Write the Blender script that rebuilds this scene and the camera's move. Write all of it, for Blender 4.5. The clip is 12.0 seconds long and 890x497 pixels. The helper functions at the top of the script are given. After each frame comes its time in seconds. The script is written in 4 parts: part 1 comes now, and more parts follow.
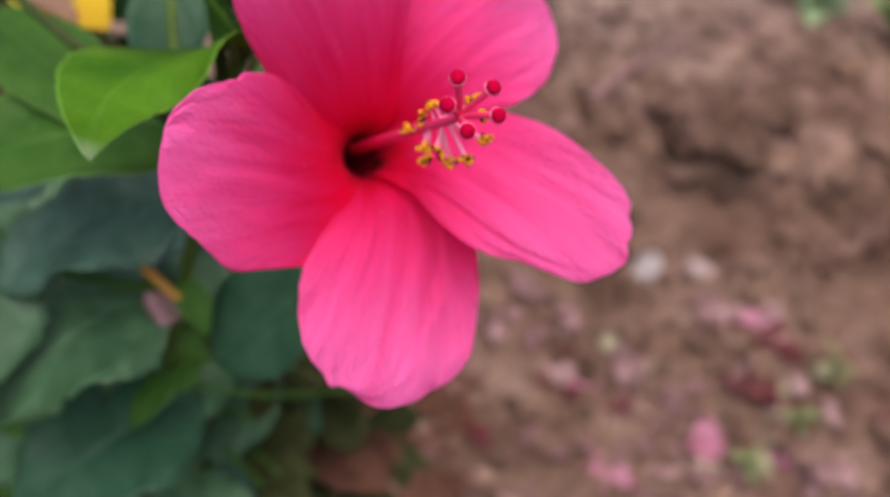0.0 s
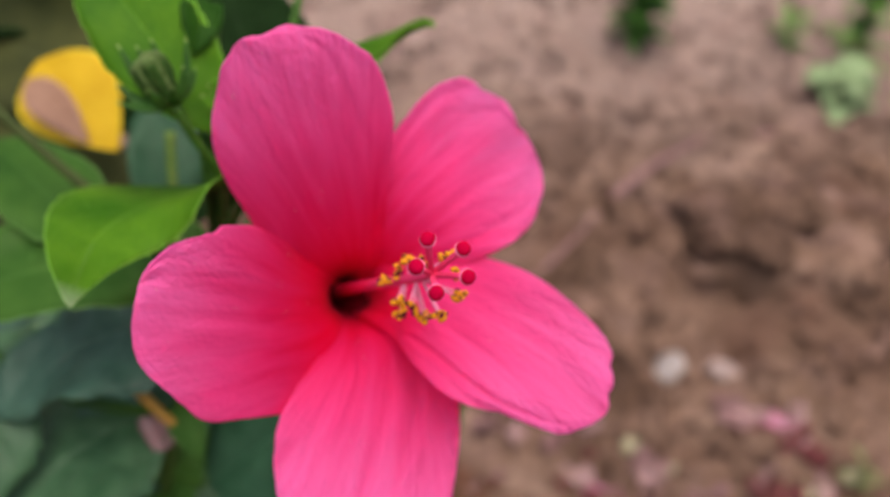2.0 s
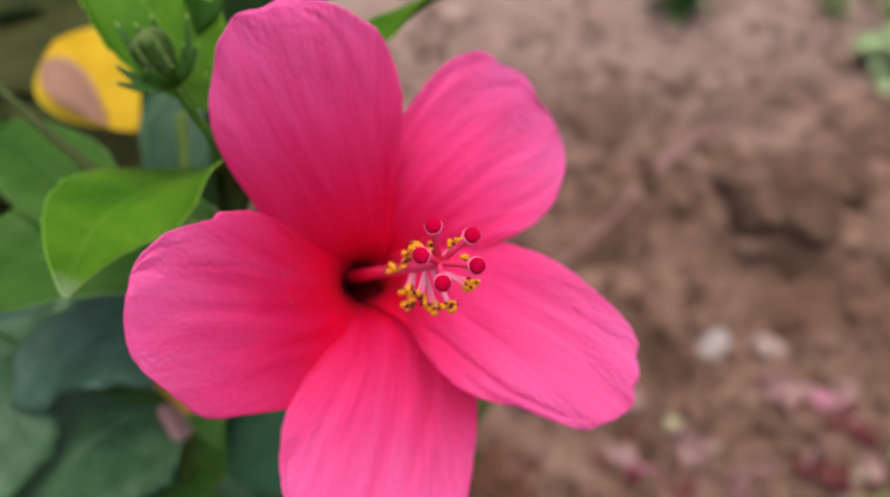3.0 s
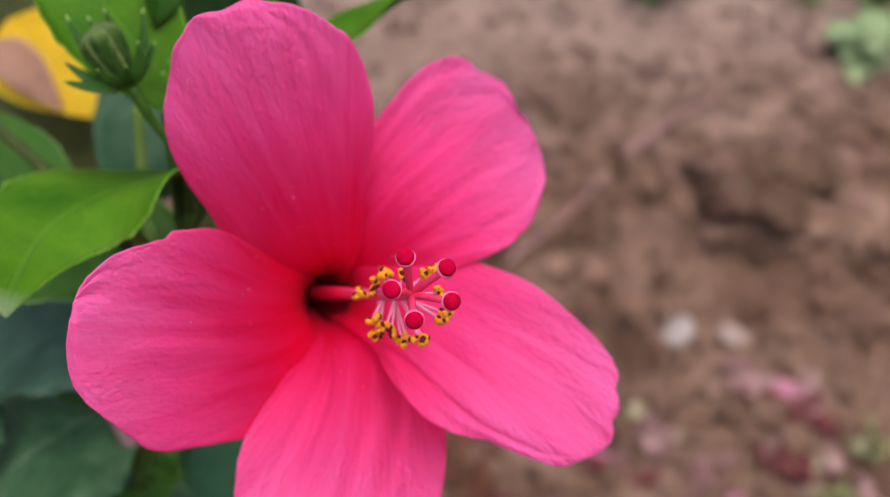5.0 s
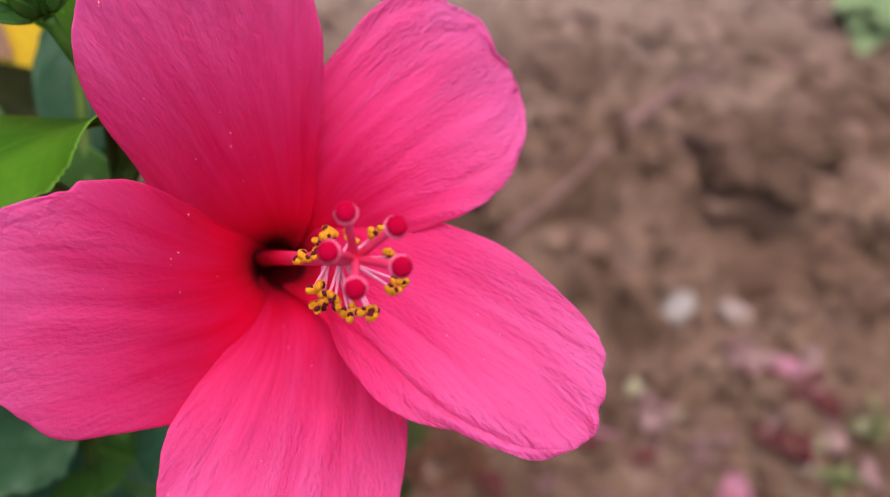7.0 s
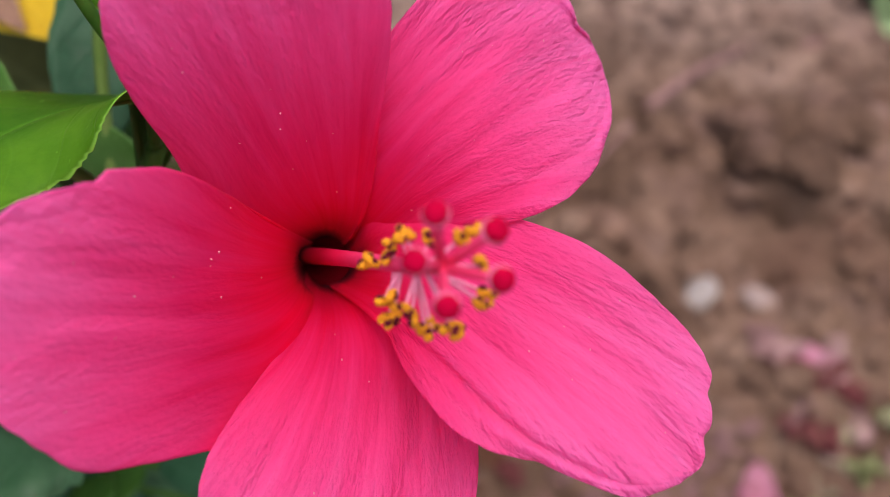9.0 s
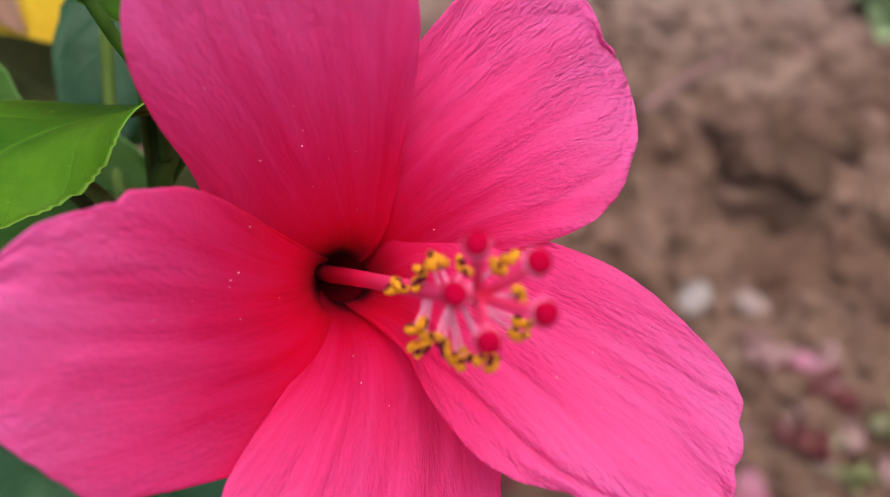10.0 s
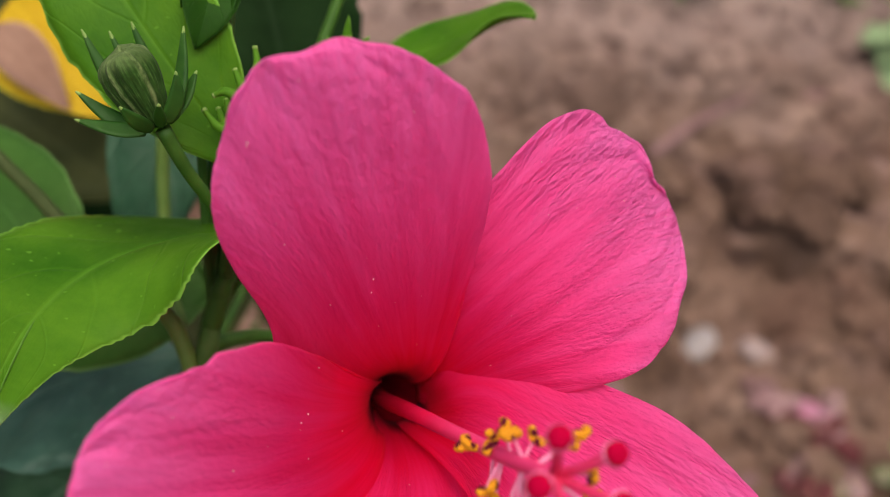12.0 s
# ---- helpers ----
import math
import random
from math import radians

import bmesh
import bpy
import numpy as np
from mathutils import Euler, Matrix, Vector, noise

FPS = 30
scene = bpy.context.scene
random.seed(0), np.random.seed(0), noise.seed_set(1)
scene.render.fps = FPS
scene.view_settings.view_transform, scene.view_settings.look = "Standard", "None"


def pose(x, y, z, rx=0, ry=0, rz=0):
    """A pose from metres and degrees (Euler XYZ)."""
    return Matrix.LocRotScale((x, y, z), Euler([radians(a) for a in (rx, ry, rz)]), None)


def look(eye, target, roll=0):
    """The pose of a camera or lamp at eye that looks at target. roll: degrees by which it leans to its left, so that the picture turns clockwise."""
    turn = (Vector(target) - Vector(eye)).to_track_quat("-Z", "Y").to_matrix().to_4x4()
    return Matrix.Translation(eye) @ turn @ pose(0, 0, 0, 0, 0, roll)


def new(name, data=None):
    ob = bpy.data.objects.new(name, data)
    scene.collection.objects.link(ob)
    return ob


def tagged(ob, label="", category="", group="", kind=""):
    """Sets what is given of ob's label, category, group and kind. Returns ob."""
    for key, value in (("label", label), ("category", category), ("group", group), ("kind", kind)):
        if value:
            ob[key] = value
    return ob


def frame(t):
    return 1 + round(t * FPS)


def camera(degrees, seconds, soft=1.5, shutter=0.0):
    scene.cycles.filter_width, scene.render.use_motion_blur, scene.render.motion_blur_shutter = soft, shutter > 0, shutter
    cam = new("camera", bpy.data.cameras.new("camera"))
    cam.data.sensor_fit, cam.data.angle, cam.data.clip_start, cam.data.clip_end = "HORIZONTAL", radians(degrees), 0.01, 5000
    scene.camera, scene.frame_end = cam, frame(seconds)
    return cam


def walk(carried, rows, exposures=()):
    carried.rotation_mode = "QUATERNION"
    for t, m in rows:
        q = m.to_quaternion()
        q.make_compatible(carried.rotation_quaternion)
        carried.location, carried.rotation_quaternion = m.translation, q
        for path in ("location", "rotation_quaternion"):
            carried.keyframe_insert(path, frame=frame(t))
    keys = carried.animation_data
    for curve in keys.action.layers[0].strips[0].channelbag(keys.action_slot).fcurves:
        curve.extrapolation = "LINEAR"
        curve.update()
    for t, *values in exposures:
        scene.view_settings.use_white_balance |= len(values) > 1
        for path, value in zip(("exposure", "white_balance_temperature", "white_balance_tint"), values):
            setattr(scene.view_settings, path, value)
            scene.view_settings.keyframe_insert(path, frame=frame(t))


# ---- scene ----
cam = camera(43.0, 12.0, soft=1.0)
cam.data.dof.use_dof = True
cam.data.dof.focus_distance = 0.142
cam.data.dof.aperture_fstop = 17.5

PATH = [
    (0, (0.02320, -0.17882, 0.72297), (0.01246, 0.03905, 0.51702), 9.78),
    (0.5, (0.02367, -0.17457, 0.72698), (0.01341, 0.04891, 0.52710), 10.40),
    (1, (0.02127, -0.17338, 0.73339), (0.00662, 0.05807, 0.54308), 10.02),
    (1.5, (0.02933, -0.16939, 0.73627), (0.01022, 0.06338, 0.54798), 9.25),
    (2, (0.02978, -0.16975, 0.73211), (0.00642, 0.06116, 0.54201), 8.35),
    (2.5, (0.03692, -0.16279, 0.72454), (0.00224, 0.05954, 0.53102), 5.71),
    (3, (0.03355, -0.15890, 0.72660), (0.00011, 0.06553, 0.53035), 6.12),
    (5, (0.02957, -0.14523, 0.72436), (0.00671, 0.07669, 0.52379), 9.05),
    (5.5, (0.02830, -0.14319, 0.72253), (0.00580, 0.07731, 0.52036), 9.17),
    (6, (0.02783, -0.13866, 0.71863), (0.00603, 0.07813, 0.51240), 9.46),
    (6.5, (0.03302, -0.13249, 0.71122), (0.01045, 0.08373, 0.50449), 9.28),
    (7, (0.03356, -0.12684, 0.70687), (0.01188, 0.09036, 0.50107), 9.73),
    (9, (0.02274, -0.11172, 0.69306), (0.00044, 0.10138, 0.48308), 10.11),
    (9.5, (0.02071, -0.10936, 0.69150), (0.00039, 0.10419, 0.48177), 10.62),
    (10, (0.01746, -0.10825, 0.69171), (-0.00162, 0.10549, 0.48207), 11.28),
    (10.5, (0.01649, -0.10706, 0.69132), (-0.00395, 0.10554, 0.48065), 10.97),
    (11, (0.01322, -0.10457, 0.69588), (-0.00832, 0.10953, 0.48683), 11.32),
    (11.5, (0.01088, -0.10256, 0.70236), (-0.01106, 0.11306, 0.49493), 11.91),
    (12, (0.00649, -0.10435, 0.70509), (-0.01417, 0.11336, 0.49972), 12.46),
]
walk(cam, [(t, look(eye, target, roll)) for t, eye, target, roll in PATH], exposures=[
    (0.0, 0.17, 6450, 16), (1.0, 0.14, 6800, 11), (2.5, 0.14, 6700, 12), (4.0, 0.15, 6550, 12), (9.0, 0.15, 6450, 13), (10.5, 0.10, 6500, 12), (12.0, 0.05, 6750, 10)])

# ---- daylight: a bright overcast sky with a soft sun behind the cloud ----
world = bpy.data.worlds.new("overcast")
scene.world = world
world.use_nodes = True
wn = world.node_tree.nodes
sky = wn.new("ShaderNodeTexSky")
sky.sky_type = "NISHITA"
sky.sun_disc = False
sky.sun_elevation, sky.sun_rotation = radians(87), radians(135)
sky.air_density, sky.dust_density, sky.ozone_density = 0.6, 8.0, 0.4
wn["Background"].inputs["Strength"].default_value = 0.15
world.node_tree.links.new(sky.outputs[0], wn["Background"].inputs["Color"])
sun = new("sun", bpy.data.lights.new("sun", "SUN"))
sun.data.energy, sun.data.angle, sun.data.color = 1.5, radians(40), (1.0, 0.96, 0.90)
sun.matrix_basis = look((0.08, -1.5, 2.5), (0, 0, 0))


# ---- materials ----
class Nodes:
    """A short way to write a node material."""

    def __init__(self, name):
        self.mat = bpy.data.materials.new(name)
        self.mat.use_nodes = True
        self.tree = self.mat.node_tree
        self.bsdf = self.tree.nodes["Principled BSDF"]
        self.out = self.tree.nodes["Material Output"]

    def add(self, kind, **values):
        node = self.tree.nodes.new(kind)
        for key, value in values.items():
            setattr(node, key, value)
        return node

    def link(self, a, b):
        self.tree.links.new(a, b)

    def put(self, node, name, value):
        if hasattr(value, "is_linked"):
            self.link(value, node.inputs[name])
        else:
            node.inputs[name].default_value = value

    def noise(self, vector, scale, detail=4.0, rough=0.55):
        n = self.add("ShaderNodeTexNoise")
        self.put(n, "Scale", scale), self.put(n, "Detail", detail), self.put(n, "Roughness", rough)
        if vector is not None:
            self.link(vector, n.inputs["Vector"])
        return n.outputs["Fac"]

    def ramp(self, fac, *stops):
        n = self.add("ShaderNodeValToRGB")
        e = n.color_ramp.elements
        while len(e) < len(stops):
            e.new(0.5)
        for one, (at, colour) in zip(e, stops):
            one.position, one.color = at, (*colour, 1.0) if len(colour) == 3 else colour
        self.link(fac, n.inputs["Fac"])
        return n.outputs["Color"]

    def mix(self, fac, a, b, how="MIX"):
        n = self.add("ShaderNodeMix", data_type="RGBA", blend_type=how)
        for slot, value in ((0, fac), (6, a), (7, b)):
            if hasattr(value, "is_linked"):
                self.link(value, n.inputs[slot])
            else:
                n.inputs[slot].default_value = value if slot == 0 else (*value, 1.0)
        return n.outputs[2]

    def maths(self, how, a, b=0.0, c=0.0):
        n = self.add("ShaderNodeMath", operation=how)
        for slot, value in ((0, a), (1, b), (2, c)):
            if hasattr(value, "is_linked"):
                self.link(value, n.inputs[slot])
            else:
                n.inputs[slot].default_value = value
        return n.outputs[0]

    def bump(self, height, strength, distance):
        n = self.add("ShaderNodeBump")
        self.put(n, "Strength", strength), self.put(n, "Distance", distance)
        self.link(height, n.inputs["Height"])
        self.link(n.outputs[0], self.bsdf.inputs["Normal"])
        return n.outputs[0]

    def uv(self):
        n = self.add("ShaderNodeUVMap")
        n.uv_map = "UVMap"
        s = self.add("ShaderNodeSeparateXYZ")
        self.link(n.outputs[0], s.inputs[0])
        return s.outputs[0], s.outputs[1]

    def joined(self, x, y, z=0.0):
        n = self.add("ShaderNodeCombineXYZ")
        for slot, value in enumerate((x, y, z)):
            self.put(n, slot, value)
        return n.outputs[0]

    def place(self):
        return self.add("ShaderNodeTexCoord").outputs["Object"]

    def chance(self):
        return self.add("ShaderNodeObjectInfo").outputs["Random"]

    def thin(self, colour, share):
        """Lets part of the light through, as a petal or a leaf does."""
        t = self.add("ShaderNodeBsdfTranslucent")
        m = self.add("ShaderNodeMixShader")
        m.inputs[0].default_value = share
        self.put(t, "Color", colour)
        if self.bsdf.inputs["Normal"].is_linked:
            self.link(self.bsdf.inputs["Normal"].links[0].from_socket, t.inputs["Normal"])
        self.link(self.bsdf.outputs[0], m.inputs[1])
        self.link(t.outputs[0], m.inputs[2])
        self.link(m.outputs[0], self.out.inputs["Surface"])


def petal_material(name, crinkled):
    """Pink, crimson towards the throat, with crimson rays, fine veins and short puckers that run along them."""
    n = Nodes(name)
    s, t = n.uv()
    warp = n.noise(n.joined(n.maths("MULTIPLY", s, 6.0), n.maths("MULTIPLY", t, 6.0)), 1.0, 2.0)
    bent = n.maths("ADD", t, n.maths("MULTIPLY", warp, 0.025))
    fine = n.noise(n.joined(n.maths("MULTIPLY", s, 4.0), n.maths("MULTIPLY", bent, 60.0)), 1.0, 4.0, 0.6)
    broad = n.noise(n.joined(n.maths("MULTIPLY", s, 1.6), n.maths("MULTIPLY", bent, 13.0)), 1.0, 3.0, 0.55)
    crinkle = n.noise(n.joined(n.maths("MULTIPLY", s, 17.0), n.maths("MULTIPLY", bent, 32.0)), 1.0, 2.5, 0.5)
    pucker = n.noise(n.joined(n.maths("MULTIPLY", s, 44.0), n.maths("MULTIPLY", bent, 76.0)), 1.0, 2.0, 0.5)
    patch = n.noise(n.joined(n.maths("MULTIPLY", s, 3.2), n.maths("MULTIPLY", t, 4.0)), 1.0, 1.0)
    # the crimson of the throat runs out into the pink along the larger veins
    reach = n.maths("MULTIPLY", n.maths("SUBTRACT", broad, 0.5), n.ramp(s, (0.05, (0, 0, 0)), (0.22, (0.38, 0.38, 0.38)), (0.45, (0.34, 0.34, 0.34)), (0.9, (0.25, 0.25, 0.25))))
    # the last stop is paler than the pink, for sunlit sheen on the rim
    base = n.ramp(n.maths("ADD", s, reach),
                  (0.0, (0.05, 0.0, 0.002)), (0.035, (0.30, 0.0, 0.011)), (0.08, (0.82, 0.0010, 0.045)), (0.22, (0.83, 0.0055, 0.084)), (0.33, (0.82, 0.0145, 0.136)),
                  (0.46, (0.82, 0.0285, 0.205)), (0.68, (0.88, 0.083, 0.345)), (1.0, (0.92, 0.210, 0.560)))
    veins = n.ramp(n.maths("ADD", n.maths("MULTIPLY", fine, 0.6), n.maths("MULTIPLY", broad, 0.4)),
                   (0.34, (0.94, 0.78, 0.86)), (0.50, (1, 1, 1)), (0.68, (1.02, 1.16, 1.08)))
    colour = n.mix(1.0, base, veins, "MULTIPLY")
    n.put(n.bsdf, "Base Color", colour)
    n.put(n.bsdf, "Roughness", 0.52)
    n.put(n.bsdf, "Specular IOR Level", 0.16)
    n.put(n.bsdf, "Specular Tint", (1.0, 0.62, 0.80, 1.0))
    n.put(n.bsdf, "Sheen Weight", 0.03)
    n.put(n.bsdf, "Sheen Tint", (1.0, 0.55, 0.82, 1.0))
    relief = n.maths("ADD", n.maths("MULTIPLY", crinkle, 0.72), n.maths("MULTIPLY", pucker, 0.80))
    relief = n.maths("ADD", relief, n.maths("ADD", n.maths("MULTIPLY", fine, 0.26), n.maths("MULTIPLY", broad, 0.20)))
    outer = n.maths("MULTIPLY", n.maths("POWER", n.maths("MINIMUM", s, 1.0), 2.0), n.ramp(patch, (0.32, (0.40, 0.40, 0.40)), (0.62, (1, 1, 1))))
    n.bump(n.maths("MULTIPLY", relief, outer), crinkled, 0.0021)
    n.thin(n.mix(1.0, colour, (1.20, 1.55, 1.42), "MULTIPLY"), 0.53)
    return n.mat


def leaf_material(name, dark, light, rough=0.5, thin=0.2, gloss=0.16, pucker=0.0, rim=0.8, tip_sheen=0.0):
    """A leaf with a pale midrib, side veins that rise in relief and blotches."""
    n = Nodes(name)
    s, t = n.uv()
    far = n.maths("ABSOLUTE", t)
    bend = n.maths("MULTIPLY", n.noise(n.place(), 60.0, 1.0), 0.8)
    wave = n.maths("FRACT", n.maths("ADD", bend, n.maths("SUBTRACT", n.maths("MULTIPLY", s, 5.0), n.maths("MULTIPLY", n.maths("POWER", far, 1.3), 1.7))))
    side = n.maths("ABSOLUTE", n.maths("SUBTRACT", wave, 0.5))
    vein = n.ramp(side, (0.0, (1, 1, 1)), (0.05, (0, 0, 0)))
    mid = n.ramp(far, (0.0, (1, 1, 1)), (0.05, (0, 0, 0)))
    cells = n.add("ShaderNodeTexVoronoi", feature="DISTANCE_TO_EDGE")
    n.link(n.joined(n.maths("MULTIPLY", s, 30.0), n.maths("MULTIPLY", t, 14.0)), cells.inputs["Vector"])
    cells.inputs["Scale"].default_value = 1.0
    blotch = n.noise(n.place(), 70.0, 6.0, 0.65)
    fine = n.noise(n.place(), 420.0, 3.0)
    colour = n.mix(n.ramp(blotch, (0.30, (0, 0, 0)), (0.72, (1, 1, 1))), dark, light)
    pale = tuple(min(1.0, c * 1.5 + 0.02) for c in light)
    colour = n.mix(n.maths("MULTIPLY", n.maths("MAXIMUM", n.maths("MULTIPLY", vein, 0.30), mid), 0.25), colour, pale)
    speck = n.noise(n.place(), 700.0, 1.0)
    colour = n.mix(n.ramp(speck, (0.72, (0, 0, 0)), (0.78, (0.7, 0.7, 0.7))), colour, pale)
    edge = n.ramp(far, (0.955, (0, 0, 0)), (0.99, (rim, rim, rim)))
    colour = n.mix(edge, colour, tuple(min(1.0, c * 2.0 + 0.05) for c in light))
    # the sky's whitish sheen on the tip is put into the colour
    if tip_sheen:
        tip = n.maths("ADD", s, n.maths("MULTIPLY", n.maths("SUBTRACT", blotch, 0.5), 0.05))
        colour = n.mix(n.ramp(tip, (tip_sheen, (0, 0, 0)), (0.99, (0.5, 0.5, 0.5))), colour, (0.38, 0.52, 0.34))
    n.put(n.bsdf, "Base Color", colour)
    n.put(n.bsdf, "Roughness", n.maths("MULTIPLY_ADD", fine, 0.2, rough - 0.1))
    n.put(n.bsdf, "Specular IOR Level", gloss)
    relief = n.maths("SUBTRACT", n.maths("MULTIPLY", n.ramp(cells.outputs["Distance"], (0.0, (0, 0, 0)), (0.25, (1, 1, 1))), 0.08),
                     n.maths("MAXIMUM", n.maths("MULTIPLY", vein, 0.45), mid))
    relief = n.maths("ADD", relief, n.maths("MULTIPLY", fine, 0.3))
    if pucker:
        relief = n.maths("ADD", relief, n.maths("MULTIPLY", n.noise(n.place(), 70.0, 2.0), pucker))
    n.bump(relief, 0.4 if pucker < 3 else 0.6, 0.0005 if pucker < 3 else 0.0009)
    n.thin(n.mix(0.5, colour, light), thin)
    return n.mat


def plain_material(name, stops, scale=120.0, rough=0.6, bump=0.3, distance=0.0005, detail=5.0, sheen=0.0, specular=0.4):
    """Grain at two scales over a range of colours."""
    n = Nodes(name)
    p = n.place()
    grain = n.noise(p, scale, detail, 0.6)
    stain = n.noise(p, scale * 0.17, 3.0)
    fac = n.maths("ADD", n.maths("MULTIPLY", grain, 0.6), n.maths("MULTIPLY", stain, 0.4))
    n.put(n.bsdf, "Base Color", n.ramp(fac, *stops))
    n.put(n.bsdf, "Roughness", rough)
    n.put(n.bsdf, "Specular IOR Level", specular)
    n.put(n.bsdf, "Sheen Weight", sheen)
    n.bump(grain, bump, distance)
    return n.mat


def soil_material(name, vary=""):
    """Dry reddish-brown earth; loose pieces differ in tone from one to the next."""
    n = Nodes(name)
    p = n.place()
    big = n.noise(p, 5.0, 4.0)
    mid = n.noise(p, 13.0, 6.0, 0.62)
    fine = n.noise(p, 190.0, 5.0, 0.7)
    red = n.noise(p, 11.0, 3.0)
    colour = n.ramp(n.maths("ADD", n.maths("MULTIPLY", mid, 0.75), n.maths("MULTIPLY", fine, 0.25)),
                    (0.33, (0.034, 0.018, 0.012)), (0.44, (0.098, 0.057, 0.039)), (0.54, (0.180, 0.112, 0.083)), (0.66, (0.310, 0.213, 0.172)))
    colour = n.mix(n.ramp(big, (0.42, (0, 0, 0)), (0.66, (0.45, 0.45, 0.45))), colour, (0.165, 0.104, 0.074))
    colour = n.mix(n.ramp(red, (0.50, (0, 0, 0)), (0.70, (0.45, 0.45, 0.45))), colour, (0.122, 0.060, 0.045))
    # an uneven strip of paler soil behind the bed
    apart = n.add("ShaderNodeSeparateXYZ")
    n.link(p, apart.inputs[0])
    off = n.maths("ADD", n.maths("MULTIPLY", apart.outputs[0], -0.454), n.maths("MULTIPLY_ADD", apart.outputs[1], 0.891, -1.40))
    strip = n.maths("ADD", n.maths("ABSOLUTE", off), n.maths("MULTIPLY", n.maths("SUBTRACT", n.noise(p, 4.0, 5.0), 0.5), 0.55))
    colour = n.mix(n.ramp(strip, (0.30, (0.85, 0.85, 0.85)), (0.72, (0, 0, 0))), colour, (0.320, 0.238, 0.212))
    mauve = n.noise(p, 17.0, 3.0)
    colour = n.mix(n.ramp(mauve, (0.54, (0, 0, 0)), (0.70, (0.55, 0.55, 0.55))), colour, (0.220, 0.139, 0.122))
    if vary:
        chance = n.chance() if vary == "thing" else n.add("ShaderNodeNewGeometry").outputs["Random Per Island"]
        colour = n.mix(1.0, colour, n.ramp(chance, (0.0, (0.55, 0.52, 0.50)), (0.35, (0.88, 0.87, 0.86)), (0.75, (1.10, 1.10, 1.10)), (1.0, (1.40, 1.42, 1.42))), "MULTIPLY")
    n.put(n.bsdf, "Base Color", colour)
    n.put(n.bsdf, "Roughness", 0.92)
    n.put(n.bsdf, "Specular IOR Level", 0.2)
    n.bump(n.maths("ADD", mid, n.maths("MULTIPLY", fine, 0.4)), 0.8, 0.006)
    return n.mat


def bud_material(name):
    """Dark green sepals with pale downy margins and fine lengthwise veins."""
    n = Nodes(name)
    a, s = n.uv()
    fold = n.maths("FRACT", a)
    near = n.maths("MINIMUM", fold, n.maths("SUBTRACT", 1.0, fold))
    vein = n.noise(n.joined(n.maths("MULTIPLY", a, 11.0), n.maths("MULTIPLY", s, 2.5)), 1.0, 4.0, 0.6)
    down = n.noise(n.place(), 900.0, 4.0, 0.65)
    fac = n.maths("ADD", n.maths("MULTIPLY", vein, 0.7), n.maths("MULTIPLY", down, 0.3))
    colour = n.ramp(fac, (0.36, (0.009, 0.030, 0.003)), (0.54, (0.024, 0.066, 0.010)), (0.68, (0.085, 0.155, 0.040)))
    pale = n.maths("MULTIPLY", n.ramp(near, (0.02, (0.9, 0.9, 0.9)), (0.12, (0, 0, 0))), n.ramp(down, (0.35, (0.2, 0.2, 0.2)), (0.60, (1, 1, 1))))
    pale = n.maths("MAXIMUM", pale, n.maths("MULTIPLY", n.ramp(s, (0.70, (0, 0, 0)), (0.95, (0.9, 0.9, 0.9))), down))
    colour = n.mix(pale, colour, (0.17, 0.235, 0.085))
    n.put(n.bsdf, "Base Color", colour)
    n.put(n.bsdf, "Roughness", 0.75)
    n.put(n.bsdf, "Specular IOR Level", 0.08)
    n.put(n.bsdf, "Sheen Weight", 0.03)
    n.bump(n.maths("ADD", vein, n.maths("MULTIPLY", down, 0.5)), 0.6, 0.0005)
    return n.mat


PETAL = petal_material("petal_pink_crinkled", 0.92)
PETAL_SMOOTH = petal_material("petal_pink", 0.44)
LEAF_BRIGHT = leaf_material("leaf_bright_green", (0.032, 0.128, 0.005), (0.098, 0.250, 0.014), 0.44, gloss=0.07, pucker=2.9)
LEAF_TIPPED = leaf_material("leaf_bright_green_sheen_tip", (0.032, 0.128, 0.005), (0.098, 0.250, 0.014), 0.44, gloss=0.07, pucker=2.9, tip_sheen=0.90)
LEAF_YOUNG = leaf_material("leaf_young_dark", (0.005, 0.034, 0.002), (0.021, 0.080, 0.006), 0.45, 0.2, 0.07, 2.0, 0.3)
LEAF_MID = leaf_material("leaf_mid_green", (0.024, 0.092, 0.012), (0.066, 0.165, 0.028), 0.45, gloss=0.10, pucker=2.5)
LEAF_DARK = leaf_material("leaf_dark_green", (0.020, 0.086, 0.032), (0.086, 0.200, 0.094), 0.48, 0.15, 0.40, 6.5, 0.12)
# the blue-grey of reflected sky is mixed into this base colour
LEAF_SHEEN = leaf_material("leaf_bluish_painted_sheen", (0.024, 0.085, 0.054), (0.090, 0.200, 0.140), 0.48, 0.15, 0.40, 6.5, 0.10)
# near-black green: the plant's inner shade is put into the leaf colour
LEAF_SHADED = leaf_material("leaf_shaded_green", (0.004, 0.014, 0.003), (0.012, 0.034, 0.009), 0.6, 0.12, 0.03, 0.0, 0.2)
LEAF_TEAL = leaf_material("leaf_bluish_green", (0.009, 0.054, 0.022), (0.042, 0.126, 0.066), 0.45, 0.15, 0.22, 4.0, 0.15)
LEAF_OLIVE = leaf_material("leaf_olive", (0.024, 0.034, 0.010), (0.066, 0.074, 0.022), 0.6, 0.12, 0.1)
LEAF_YELLOW = leaf_material("leaf_yellow", (0.50, 0.32, 0.008), (0.68, 0.47, 0.020), 0.6)
LEAF_ROT = leaf_material("leaf_withered", (0.24, 0.13, 0.09), (0.42, 0.26, 0.19), 0.75, 0.2)
